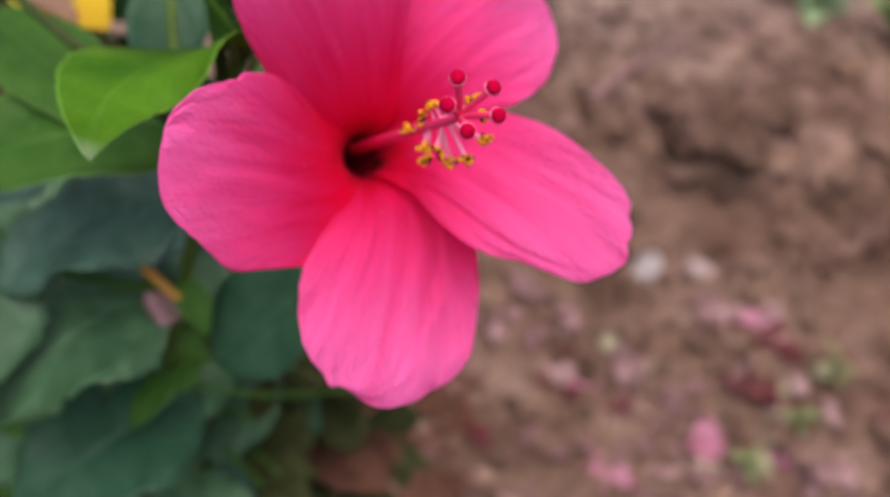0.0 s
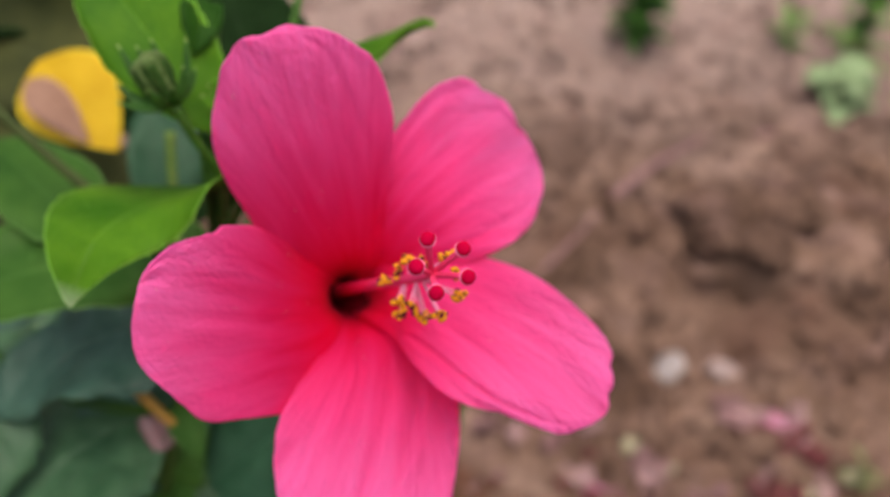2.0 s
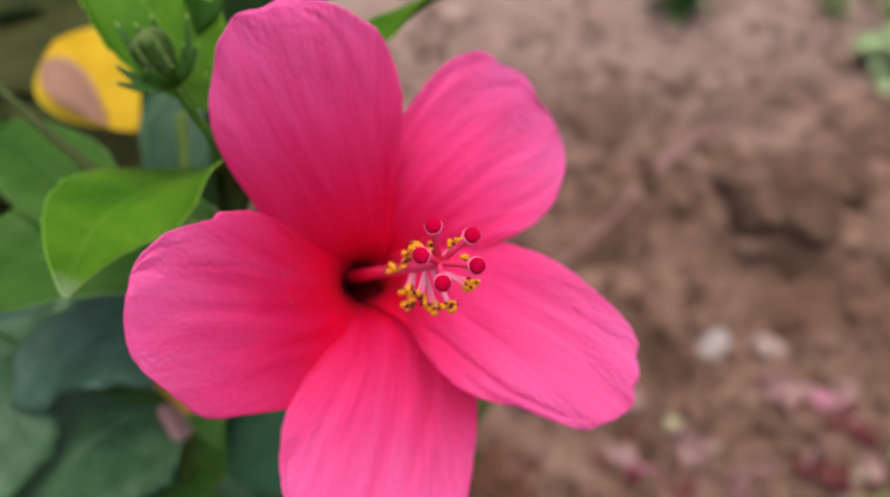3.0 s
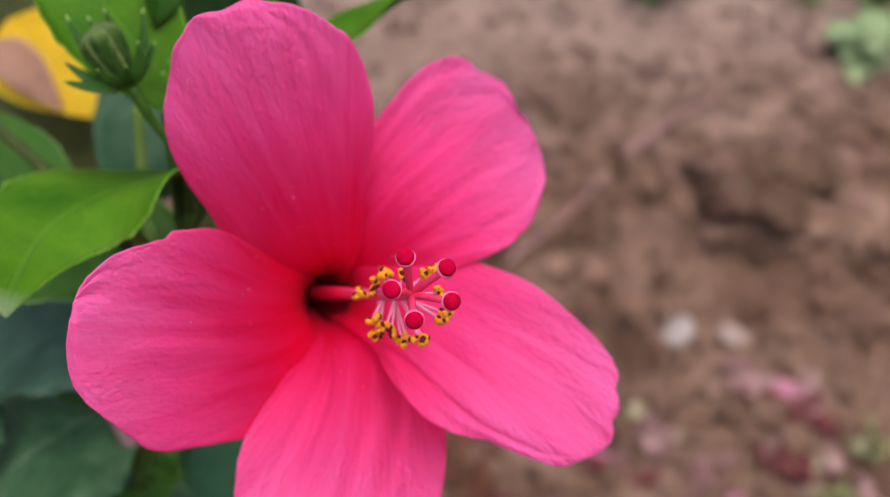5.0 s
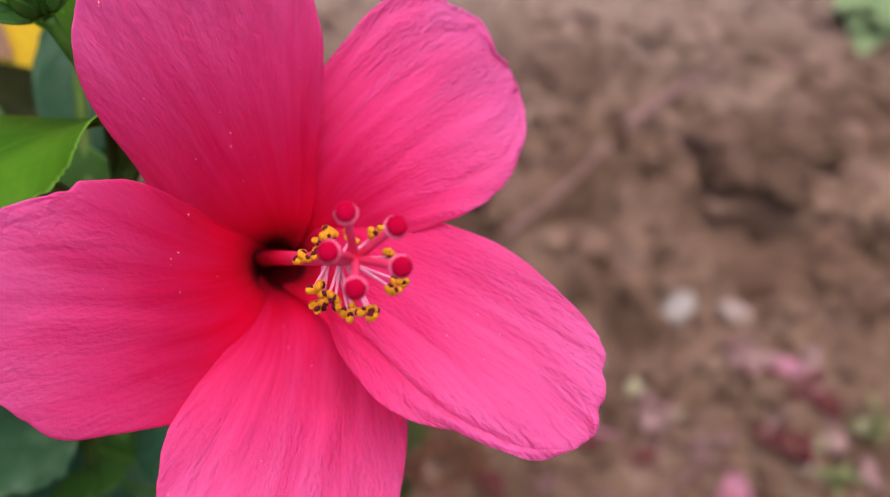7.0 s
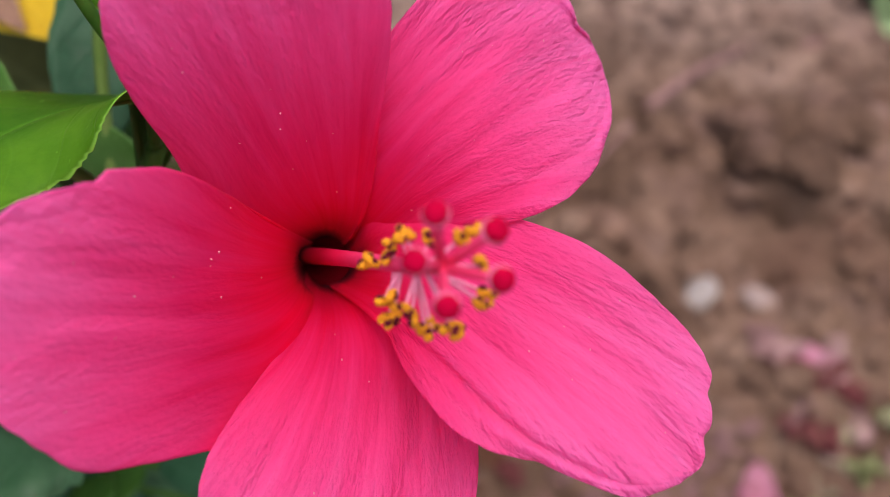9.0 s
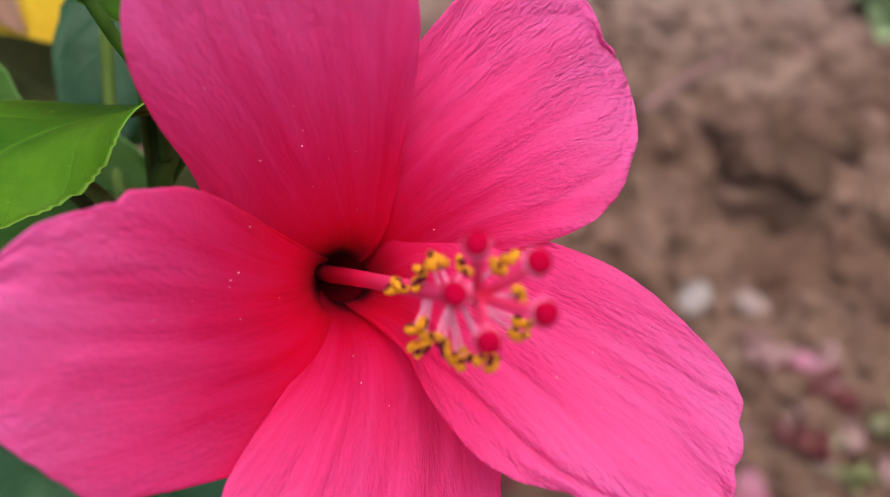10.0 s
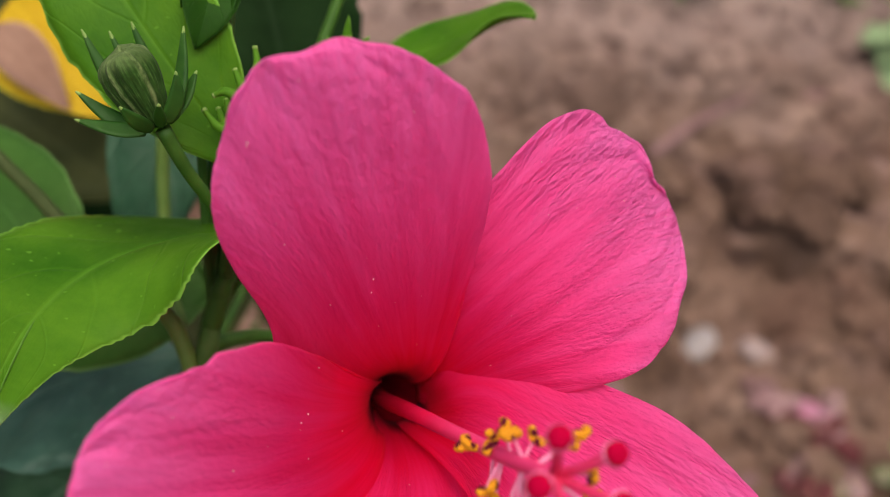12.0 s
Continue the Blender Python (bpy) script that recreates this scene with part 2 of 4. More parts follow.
LEAF_BROWN = leaf_material("leaf_dry_brown", (0.07, 0.030, 0.018), (0.16, 0.072, 0.046), 0.75, 0.1)
LEAF_TAN = leaf_material("leaf_dry_tan", (0.46, 0.27, 0.19), (0.62, 0.40, 0.30), 0.75, 0.2)
WEED_PALE = leaf_material("weed_pale_green", (0.19, 0.30, 0.13), (0.37, 0.49, 0.28), 0.6)
WEED_DIM = leaf_material("weed_dim_olive", (0.13, 0.16, 0.06), (0.27, 0.29, 0.14), 0.6)
WEED = leaf_material("weed_green", (0.08, 0.21, 0.030), (0.20, 0.38, 0.09), 0.5)
DRY_PINK = plain_material("dry_petal_pink", ((0.30, (0.20, 0.10, 0.10)), (0.5, (0.32, 0.20, 0.205)), (0.70, (0.43, 0.32, 0.325))), 260, 0.8, specular=0.1)
DRY_MAUVE = plain_material("dry_petal_mauve", ((0.30, (0.10, 0.045, 0.048)), (0.5, (0.20, 0.115, 0.118)), (0.70, (0.32, 0.21, 0.215))), 260, 0.8, specular=0.1)
FRESH_PINK = plain_material("fallen_petal_magenta", ((0.30, (0.28, 0.08, 0.14)), (0.70, (0.48, 0.24, 0.33))), 260, 0.7, specular=0.1)
PALE_SCRAP = plain_material("petal_scrap_pale", ((0.30, (0.26, 0.24, 0.15)), (0.70, (0.42, 0.39, 0.28))), 260, 0.8, specular=0.1)
DRY_RED = plain_material("dry_petal_maroon", ((0.30, (0.05, 0.010, 0.014)), (0.5, (0.12, 0.034, 0.038)), (0.70, (0.23, 0.10, 0.10))), 260, 0.8, specular=0.1)
STEM = plain_material("stem_green", ((0.3, (0.022, 0.080, 0.009)), (0.7, (0.056, 0.140, 0.018))), 300, 0.5, 0.25, 0.0003, specular=0.2)
RIB = plain_material("leaf_rib_green", ((0.3, (0.060, 0.165, 0.016)), (0.7, (0.105, 0.245, 0.034))), 300, 0.5, specular=0.15)
STEM_PALE = plain_material("stem_pale_green", ((0.3, (0.075, 0.150, 0.022)), (0.7, (0.14, 0.23, 0.05))), 300, 0.5, specular=0.2)
STEM_OLIVE = plain_material("stem_olive", ((0.3, (0.036, 0.088, 0.014)), (0.7, (0.080, 0.150, 0.030))), 250, 0.6, specular=0.2)
STEM_BROWN = plain_material("stem_brownish_green", ((0.3, (0.028, 0.048, 0.012)), (0.7, (0.070, 0.095, 0.030))), 250, 0.7, specular=0.15)
STEM_YELLOW = plain_material("twig_ochre", ((0.3, (0.30, 0.16, 0.02)), (0.7, (0.52, 0.30, 0.05))), 250, 0.6)
BUD = bud_material("bud_downy_green")
BRACT = plain_material("bract_green", ((0.3, (0.010, 0.052, 0.006)), (0.7, (0.040, 0.118, 0.016))), 300, 0.5, specular=0.15)
BRACT_TIP = plain_material("bract_tip_pale", ((0.3, (0.15, 0.25, 0.05)), (0.7, (0.27, 0.39, 0.12))), 300, 0.5, specular=0.2)
def column_material(name, foot):
    """Pink; the throat's shade is painted on its foot as maroon."""
    n = Nodes(name)
    far = n.add("ShaderNodeVectorMath", operation="DISTANCE")
    n.link(n.place(), far.inputs[0])
    far.inputs[1].default_value = foot
    grain = n.noise(n.place(), 500.0, 4.0)
    up = n.maths("ADD", n.maths("MULTIPLY", far.outputs["Value"], 20.0), n.maths("MULTIPLY", grain, 0.08))
    n.put(n.bsdf, "Base Color", n.ramp(up, (0.32, (0.04, 0.0, 0.003)), (0.54, (0.30, 0.001, 0.020)), (0.72, (0.66, 0.010, 0.082)), (1.0, (0.80, 0.055, 0.20))))
    n.put(n.bsdf, "Roughness", 0.55)
    n.put(n.bsdf, "Specular IOR Level", 0.15)
    n.bump(grain, 0.2, 0.0003)
    return n.mat


THROAT_RED = plain_material("throat_crimson", ((0.3, (0.18, 0.000, 0.008)), (0.7, (0.30, 0.002, 0.014))), 600, 0.8, 0.2, 0.0003, specular=0.05)
FILAMENT = plain_material("filament_pale_pink", ((0.3, (0.80, 0.19, 0.38)), (0.7, (0.88, 0.32, 0.50))), 500, 0.6, specular=0.1)
STYLE = plain_material("style_crimson", ((0.3, (0.66, 0.020, 0.100)), (0.7, (0.78, 0.065, 0.20))), 500, 0.6, specular=0.12)
STIGMA = plain_material("stigma_velvet_red", ((0.3, (0.34, 0.000, 0.024)), (0.7, (0.50, 0.001, 0.042))), 2600, 0.9, 0.6, 0.0003, specular=0.05)
FRINGE = plain_material("stigma_fringe", ((0.3, (0.76, 0.11, 0.26)), (0.7, (0.86, 0.20, 0.38))), 900, 0.8, specular=0.05)
GRAIN = plain_material("pollen_pale", ((0.3, (0.90, 0.36, 0.48)), (0.7, (0.94, 0.58, 0.64))), 900, 0.6)
POLLEN = plain_material("pollen_yellow", ((0.3, (0.54, 0.19, 0.003)), (0.7, (0.86, 0.37, 0.007))), 2200, 0.8, 0.8, 0.0003)
ANTHER_DARK = plain_material("anther_maroon", ((0.3, (0.06, 0.004, 0.012)), (0.7, (0.16, 0.012, 0.025))), 1500, 0.7, specular=0.1)
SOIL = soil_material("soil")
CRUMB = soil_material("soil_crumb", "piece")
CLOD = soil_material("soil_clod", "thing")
STONE_WHITE = plain_material("stone_white", ((0.3, (0.24, 0.205, 0.20)), (0.7, (0.36, 0.33, 0.325))), 60, 0.8, 0.4, 0.002)
STONE_PINK = plain_material("stone_pinkish", ((0.3, (0.26, 0.19, 0.175)), (0.7, (0.38, 0.30, 0.285))), 60, 0.85, 0.4, 0.002)
TWIG = plain_material("twig_reddish", ((0.3, (0.22, 0.115, 0.115)), (0.7, (0.32, 0.185, 0.188))), 160, 0.8)


# ---- building helpers ----
def part(name, bm, material, parent=None, label="", smooth=True):
    """Links a bmesh, in world places, as one mesh object under a thing or under a part."""
    mesh = bpy.data.meshes.new(name)
    bm.to_mesh(mesh)
    bm.free()
    for face in mesh.polygons:
        face.use_smooth = smooth
    for m in material if isinstance(material, (list, tuple)) else [material]:
        mesh.materials.append(m)
    ob = new(name, mesh)
    if parent is not None:
        ob.parent = parent
        ob.matrix_parent_inverse = parent.matrix_basis.inverted() if parent.parent is None else Matrix()
    if label:
        tagged(ob, label)
    return ob


def thing(name, at, label, category, group="", kind=""):
    ob = new(name)
    ob.empty_display_size = 0.01
    ob.matrix_basis = Matrix.Translation(at)
    return tagged(ob, label, category, group, kind)


def glide(points, n):
    """n + 1 points on a smooth curve through the given ones."""
    pts = [Vector(p) for p in points]
    if len(pts) == 2:
        return [pts[0].lerp(pts[1], i / n) for i in range(n + 1)]
    ext = [pts[0] * 2 - pts[1], *pts, pts[-1] * 2 - pts[-2]]
    out = []
    for i in range(n + 1):
        x = i / n * (len(pts) - 1)
        k = min(int(x), len(pts) - 2)
        u = x - k
        a, b, c, d = ext[k:k + 4]
        out.append(0.5 * ((2 * b) + (c - a) * u + (2 * a - 5 * b + 4 * c - d) * u * u + (3 * b - a - 3 * c + d) * u ** 3))
    return out


def tube(bm, points, radii, n=12, ring=8, lumps=0.0):
    """A round rod along a smooth curve, with its radius gliding over the given ones and closed ends."""
    line = glide(points, n)
    last, rings = None, []
    for i, p in enumerate(line):
        way = (line[min(i + 1, n)] - line[max(i - 1, 0)]).normalized()
        side = way.orthogonal() if last is None else (last - way * last.dot(way))
        side.normalize()
        last = side
        up = way.cross(side)
        x = i / n * (len(radii) - 1)
        k = min(int(x), len(radii) - 2)
        r = radii[k] + (radii[k + 1] - radii[k]) * (x - k)
        row = []
        for j in range(ring):
            a = 2 * math.pi * j / ring
            off = (side * math.cos(a) + up * math.sin(a)) * r
            if lumps:
                off *= 1 + lumps * noise.noise((p + off) / max(r * 2, 1e-4))
            row.append(bm.verts.new(p + off))
        rings.append(row)
    for a, b in zip(rings, rings[1:]):
        for j in range(ring):
            bm.faces.new((a[j], a[(j + 1) % ring], b[(j + 1) % ring], b[j]))
    bm.faces.new(rings[0][::-1])
    bm.faces.new(rings[-1])
    return bm


def sheet(bm, spot, ns, nt, thick, fan=None):
    """A thin closed sheet: spot(s, t) gives its place for s in 0..1 and t in -1..1; UV holds s and t, or what fan makes of them."""
    uv = bm.loops.layers.uv.new("UVMap")
    grid = [[Vector(spot(i / ns, -1 + 2 * j / nt)) for j in range(nt + 1)] for i in range(ns + 1)]
    front, back = [], []
    for i in range(ns + 1):
        a, b = [], []
        for j in range(nt + 1):
            p = grid[i][j]
            ds = grid[min(i + 1, ns)][j] - grid[max(i - 1, 0)][j]
            dt = grid[i][min(j + 1, nt)] - grid[i][max(j - 1, 0)]
            normal = ds.cross(dt)
            normal = normal.normalized() if normal.length > 1e-12 else Vector((0, 0, 1))
            rim = 0.25 if j in (0, nt) or i == ns else 1.0
            a.append(bm.verts.new(p + normal * thick / 2 * rim))
            b.append(bm.verts.new(p - normal * thick / 2 * rim))
        front.append(a), back.append(b)

    def face(vs, st):
        f = bm.faces.new(vs)
        for loop, (s, t) in zip(f.loops, st):
            loop[uv].uv = fan(s, t) if fan else (s, t)

    for i in range(ns):
        for j in range(nt):
            st = [(x / ns, -1 + 2 * y / nt) for x, y in ((i, j), (i + 1, j), (i + 1, j + 1), (i, j + 1))]
            face((front[i][j], front[i + 1][j], front[i + 1][j + 1], front[i][j + 1]), st)
            face((back[i][j], back[i][j + 1], back[i + 1][j + 1], back[i + 1][j]), [st[0], st[3], st[2], st[1]])
    for j, t in ((0, -1), (nt, 1)):
        for i in range(ns):
            vs = (front[i][j], back[i][j], back[i + 1][j], front[i + 1][j])
            st = ((i / ns, t), (i / ns, t), ((i + 1) / ns, t), ((i + 1) / ns, t))
            face(vs if j == 0 else vs[::-1], st if j == 0 else st[::-1])
    for i in (0, ns):
        for j in range(nt):
            vs = (front[i][j], front[i][j + 1], back[i][j + 1], back[i][j])
            t = -1 + 2 * j / nt
            st = ((i / ns, t), (i / ns, t + 2 / nt), (i / ns, t + 2 / nt), (i / ns, t))
            face(vs if i == 0 else vs[::-1], st if i == 0 else st[::-1])
    return bm


def leaf_form(base, tip, width, up, arch=0.1, fold=0.15, curl=0.0, serrate=0.05, full=0.8, seed=0, ripple=0.02, bow=(0, 0, 0)):
    """The midline and the form of a leaf blade: an oval with a drawn-out tip."""
    base, tip, up = Vector(base), Vector(tip), Vector(up).normalized()
    length, bow = (tip - base).length, Vector(bow)

    def mid(s):
        return bow * 4 * s * (1 - s) + base.lerp(tip, s) + up * length * (arch * 4 * s * (1 - s) - curl * s ** 4)

    def spot(s, t):
        way = (mid(min(1, s + 0.01)) - mid(max(0, s - 0.01))).normalized()
        side = way.cross(up).normalized()
        nor = side.cross(way)
        h = width / 2 * max(0.0, math.sin(math.pi * s ** full)) ** 0.85 * (1 - 0.25 * s * s) + width * 0.012
        if serrate and abs(t) > 0.99:
            h *= 1 + serrate * ((s * 21 + 0.4 * math.sin(s * 40 + seed)) % 1.0 - 0.5) * (1 if s > 0.25 else 0.2)
        rise = fold * abs(t) * h + ripple * length * math.sin(s * 11 + seed + 2 * t) * t * t
        return mid(s) + side * t * h + nor * rise

    return mid, spot


def leaf(parent, material, base, tip, width, up, petiole=None, ns=30, nt=10, label="", rib=True, **form):
    """One leaf: blade, midrib and, where it shows, its stalk."""
    mid, spot = leaf_form(base, tip, width, up, **form)
    blade = part("leaf", sheet(bmesh.new(), spot, ns, nt, 0.0004), material, parent, label)
    if rib:
        r = width * 0.011
        u = Vector(up).normalized() * r * 0.3
        rod = tube(bmesh.new(), [mid(s) - u for s in (0.0, 0.3, 0.6, 0.97)], (r, r * 0.8, r * 0.5, r * 0.15), 14, 6)
        part("midrib", rod, RIB if material in (LEAF_BRIGHT, LEAF_TIPPED, LEAF_MID, WEED) else material, blade)
    if not petiole and parent is bush:
        # a stalk to the stem where the stem is near
        foot = min(STEM_LINE, key=lambda p: (p - Vector(base)).length + 0.4 * max(0.0, p.z - Vector(base).z))
        gap = (foot - Vector(base)).length
        if 0.004 < gap < 0.07:
            petiole = [base, Vector(base).lerp(foot, 0.5) - Vector((0, 0, gap * 0.10)), foot]
    if petiole:
        part("petiole", tube(bmesh.new(), petiole, (0.0009, 0.0008, 0.0008), 10, 7), STEM, blade)
    return blade


# ---- the ground ----
PITS = ((0.231, 0.727, 0.034, 0.013, 0.170), (0.192, 0.804, 0.009, 0.010, 0.032), (0.296, 0.832, 0.010, 0.014, 0.055), (0.322, 0.955, 0.010, 0.012, 0.040), (0.080, 0.700, 0.022, 0.012, 0.060),
        (0.342, 0.728, 0.024, 0.014, 0.060), (0.134, 1.037, 0.022, 0.018, 0.060), (-0.056, 0.94, 0.026, 0.022, 0.050), (0.331, 0.986, 0.022, 0.018, 0.050))


def ground_height(x, y, fine=True):
    z = 0.045 * math.exp(-((x - 0.34) / 0.30) ** 2 - ((y - 0.80) / 0.11) ** 2)
    z += 0.02 * math.exp(-((x + 0.02) / 0.15) ** 2 - ((y - 1.02) / 0.10) ** 2)
    if fine:
        p = Vector((x, y, 0.0))
        flat = 1 - 0.6 * max(0.0, min(1.0, (y - 0.86) / 0.14))
        z += 0.022 * noise.noise(p * 8) + 0.030 * (0.35 - abs(noise.noise(p * 15 + Vector((3, 1, 7))))) * flat
        z += flat * 0.015 * (0.3 - abs(noise.noise(p * 36))) + flat * 0.008 * noise.noise(p * 75) + flat * 0.003 * noise.noise(p * 140 + Vector((9, 2, 4)))
        for px, py, rx, ry, deep in PITS:
            z -= deep * math.exp(-((x - px) / rx) ** 2 - ((y - py) / ry) ** 2)
    return z


def ground():
    """One sheet: fine where the soil is seen, coarse out to the horizon."""
    def steps(lo, hi, step, far):
        out, grow, x = [], step, lo
        while x > -far:
            grow *= 1.5
            x -= grow
            out.append(x)
        out = out[::-1]
        count = int((hi - lo) / step)
        out += [lo + (hi - lo) * i / count for i in range(count + 1)]
        grow, x = step, hi
        while x < far:
            grow *= 1.5
            x += grow
            out.append(x)
        return out

    xs, ys = steps(-0.55, 0.75, 0.006, 400), steps(0.0, 1.75, 0.006, 400)
    verts = []
    for y in ys:
        for x in xs:
            near = -0.6 < x < 0.8 and -0.05 < y < 1.8
            verts.append((x, y, ground_height(x, y) if near else 0.0))
    w = len(xs)
    faces = [(r * w + c, r * w + c + 1, (r + 1) * w + c + 1, (r + 1) * w + c) for r in range(len(ys) - 1) for c in range(w - 1)]
    mesh = bpy.data.meshes.new("ground")
    mesh.from_pydata(verts, [], faces)
    for face in mesh.polygons:
        face.use_smooth = True
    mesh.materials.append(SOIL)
    return tagged(new("ground", mesh), "bare crumbly reddish-brown garden soil with clods", "soil", kind="structure")


ground()


def lump(bm, at, size, seed, flat=0.7, level=2, rough=0.35):
    """A rough stone or clod."""
    start = len(bm.verts)
    made = bmesh.ops.create_icosphere(bm, subdivisions=level, radius=1.0)["verts"]
    turn = Euler((seed * 1.7, seed * 2.3, seed * 0.9)).to_matrix()
    for v in made:
        d = v.co.normalized()
        r = 1 + rough * noise.noise(d * 1.3 + Vector((seed, seed * 2, 0))) + rough * 0.4 * noise.noise(d * 3.5 + Vector((0, seed, 3)))
        p = turn @ (d * r)
        v.co = Vector(at) + Vector((p.x * size, p.y * size, p.z * size * flat))
    return start


def clods():
    """Loose crumbs of earth all over the soil."""
    rnd = random.Random(5)
    unit = bmesh.new()
    bmesh.ops.create_icosphere(unit, subdivisions=1, radius=1.0)
    unit.verts.ensure_lookup_table()
    dirs = [v.co.copy() for v in unit.verts]
    tris = [[v.index for v in f.verts] for f in unit.faces]
    unit.free()
    verts, faces = [], []
    for k in range(5000):
        y = 0.12 + 1.35 * rnd.random()
        x = -0.35 + 1.0 * rnd.random()
        size = 0.0018 + 0.0150 * rnd.random() ** 3.6
        z = ground_height(x, y) + size * 0.2
        off, sx, sy, sz = len(verts), 0.7 + 0.6 * rnd.random(), 0.7 + 0.6 * rnd.random(), 0.6 + 0.3 * rnd.random()
        for d in dirs:
            r = size * (1 + 0.5 * noise.noise(d * 1.4 + Vector((k, k * 0.7, 0))))
            verts.append((x + d.x * r * sx, y + d.y * r * sy, z + d.z * r * sz))
        faces += [[off + i for i in t] for t in tris]
    mesh = bpy.data.meshes.new("soil_crumbs")
    mesh.from_pydata(verts, [], faces)
    mesh.materials.append(CRUMB)
    return tagged(new("soil_crumbs", mesh), "loose brown crumbs and clods of earth", "soil", kind="stuff")


clods()


def stone(name, at, size, material, label, seed, flat=0.6, long=1.0, turn=0.0):
    bm = bmesh.new()
    lump(bm, (0, 0, 0), size, seed, flat, 3, 0.3)
    x, y = at
    bmesh.ops.scale(bm, vec=(long, 1 / long, 1), verts=bm.verts)
    bmesh.ops.rotate(bm, cent=(0, 0, 0), matrix=Euler((0, 0, radians(turn))).to_matrix(), verts=bm.verts)
    bmesh.ops.translate(bm, vec=(x, y, ground_height(x, y) + size * flat * 0.45), verts=bm.verts)
    return tagged(part(name, bm, material), label, "stone")


stone("stone", (0.181, 0.622), 0.0200, STONE_WHITE, "pale whitish stone lying on brown soil", 3.1, 0.5, 1.42, 55)
stone("stone", (0.224, 0.615), 0.0135, STONE_PINK, "small pinkish-grey stone beside the white stone", 7.7, 0.55, 1.2, -20)

# ---- the hibiscus: a frame of its own, w towards its face ----
HEART = Vector((-0.00651, -0.01269, 0.59106))
AXES = Matrix(((0.97004, -0.23102, 0.07523), (0.21300, 0.65966, -0.72075), (0.11688, 0.71517, 0.68910)))


def at(u, v, w):
    return HEART + AXES @ Vector((u, v, w))


def way(u, v, w):
    return AXES @ Vector((u, v, w))


bush = thing("hibiscus_plant", (-0.09, 0.14, 0.0), "leafy green hibiscus plant with one open pink flower and a bud", "plant")

THROAT = Vector((0.00345, -0.00400, -0.008))
dust = []


def petal(parent, angle, knee, tip, wide, grow, blunt, shut, lift, scallop, over, wave, seed, crease=(), rough=0.5, nicks=(), pale=0.0):
    """One petal: a curved midline from the throat over a knee to the tip, with its own breadth on each side and a scalloped rim."""
    a = radians(angle)
    base = THROAT + Vector((0.0040 * math.cos(a), 0.0040 * math.sin(a), -0.0085))
    knee, tip = Vector(knee), Vector(tip)
    peak = [max((i / 100) ** grow[k] * (1 - (i / 100) ** blunt[k]) ** shut[k] for i in range(1, 100)) for k in (0, 1)]

    def midline(s):
        return base * (1 - s) ** 2 + knee * 2 * s * (1 - s) + tip * s * s

    heart = midline(0.55)

    def spot(q, t):
        s = 1 - (1 - q) ** 1.5
        mid = midline(s)
        d = (knee - base) * 2 * (1 - s) + (tip - knee) * 2 * s
        side = Vector((0, 0, 1)).cross(d).normalized()
        k = 0 if t > 0 else 1
        h = wide[k] * max(s, 1e-6) ** grow[k] * max(1e-6, 1 - s ** blunt[k]) ** shut[k] / peak[k]
        h += 0.0040 * (1 - s) ** 4 + (0.0060 * math.exp(-((s - 0.22) / 0.16) ** 2) if t > 0 else 0.0)
        p = mid + side * h * t
        # near its foot the petal wraps round the throat
        rel = mid - THROAT
        turn = max(-0.95, min(0.95, h * t / max(0.0015, math.hypot(rel.x, rel.y))))
        c, e, g = math.cos(turn), math.sin(turn), 1 + 0.07 * t
        wrap = max(0.0, 1 - s / 0.26)
        wrap = wrap * wrap * (3 - 2 * wrap)
        p = p.lerp(THROAT + Vector(((rel.x * c - rel.y * e) * g, (rel.x * e + rel.y * c) * g, rel.z)), wrap)
        p.z += ((lift[0] - lift[1]) / 2 * t + (lift[0] + lift[1]) / 2 * t * t) * min(1.0, h / 0.02)
        p.z += over * -t * min(1.0, s * 3) * max(0.0, 1 - s * 1.05)
        # scalloped, ruffled rim and soft folds along the veins
        r = t * math.sqrt(max(0.0, 1 - s))
        rim = max(abs(t), s) ** 6
        size = sum(amp * math.exp(-((r - (-0.8 + 0.2 * n)) / 0.14) ** 2) for n, amp in enumerate(scallop))
        size += sum(amp * math.exp(-((r - r0) / wd) ** 2) for r0, wd, amp in nicks)
        size += 0.016 * noise.noise(Vector((r * 6.5, 0.3, seed))) + 0.012 * noise.noise(Vector((r * 17, 1.3, seed))) + 0.005 * noise.noise(Vector((r * 37, 2.3, seed)))
        p = heart + (p - heart) * (1 + size * max(abs(t), s) ** 3)
        p.z += wave * rim * math.sin(8 * s + 5 * t + seed) * min(1, h / 0.006)
        p.z += 0.0016 * max(abs(t), s) ** 9 * noise.noise(Vector((r * 8, 4.3, seed))) * min(1, h / 0.006)
        # its foot sinks into the throat and narrows with it
        foot = max(0.0, 1 - s / 0.18)
        sunk = foot ** 2.4
        p = Vector((THROAT.x + (p.x - THROAT.x) * (1 - 0.08 * foot * foot), THROAT.y + (p.y - THROAT.y) * (1 - 0.08 * foot * foot), p.z))
        p += Vector((-0.0022, 0.0002, -0.0070)) * sunk
        for t0, s0, s1, deep in crease:
            if s0 < s < s1:
                x = (t - t0 - 0.05 * math.sin(9 * s + seed)) / 0.06
                p.z -= deep * math.sin(math.pi * (s - s0) / (s1 - s0)) * (math.exp(-x * x) - 0.6 * math.exp(-(x + (1.6 if t0 < 0 else -1.6)) ** 2))
        grain = noise.noise(Vector((s * 15, t * 13, seed + 7))) + 0.5 * noise.noise(Vector((s * 31, t * 27, seed + 3)))
        p.z += 0.00030 * rough * grain * min(1.0, 1.6 * s * s)
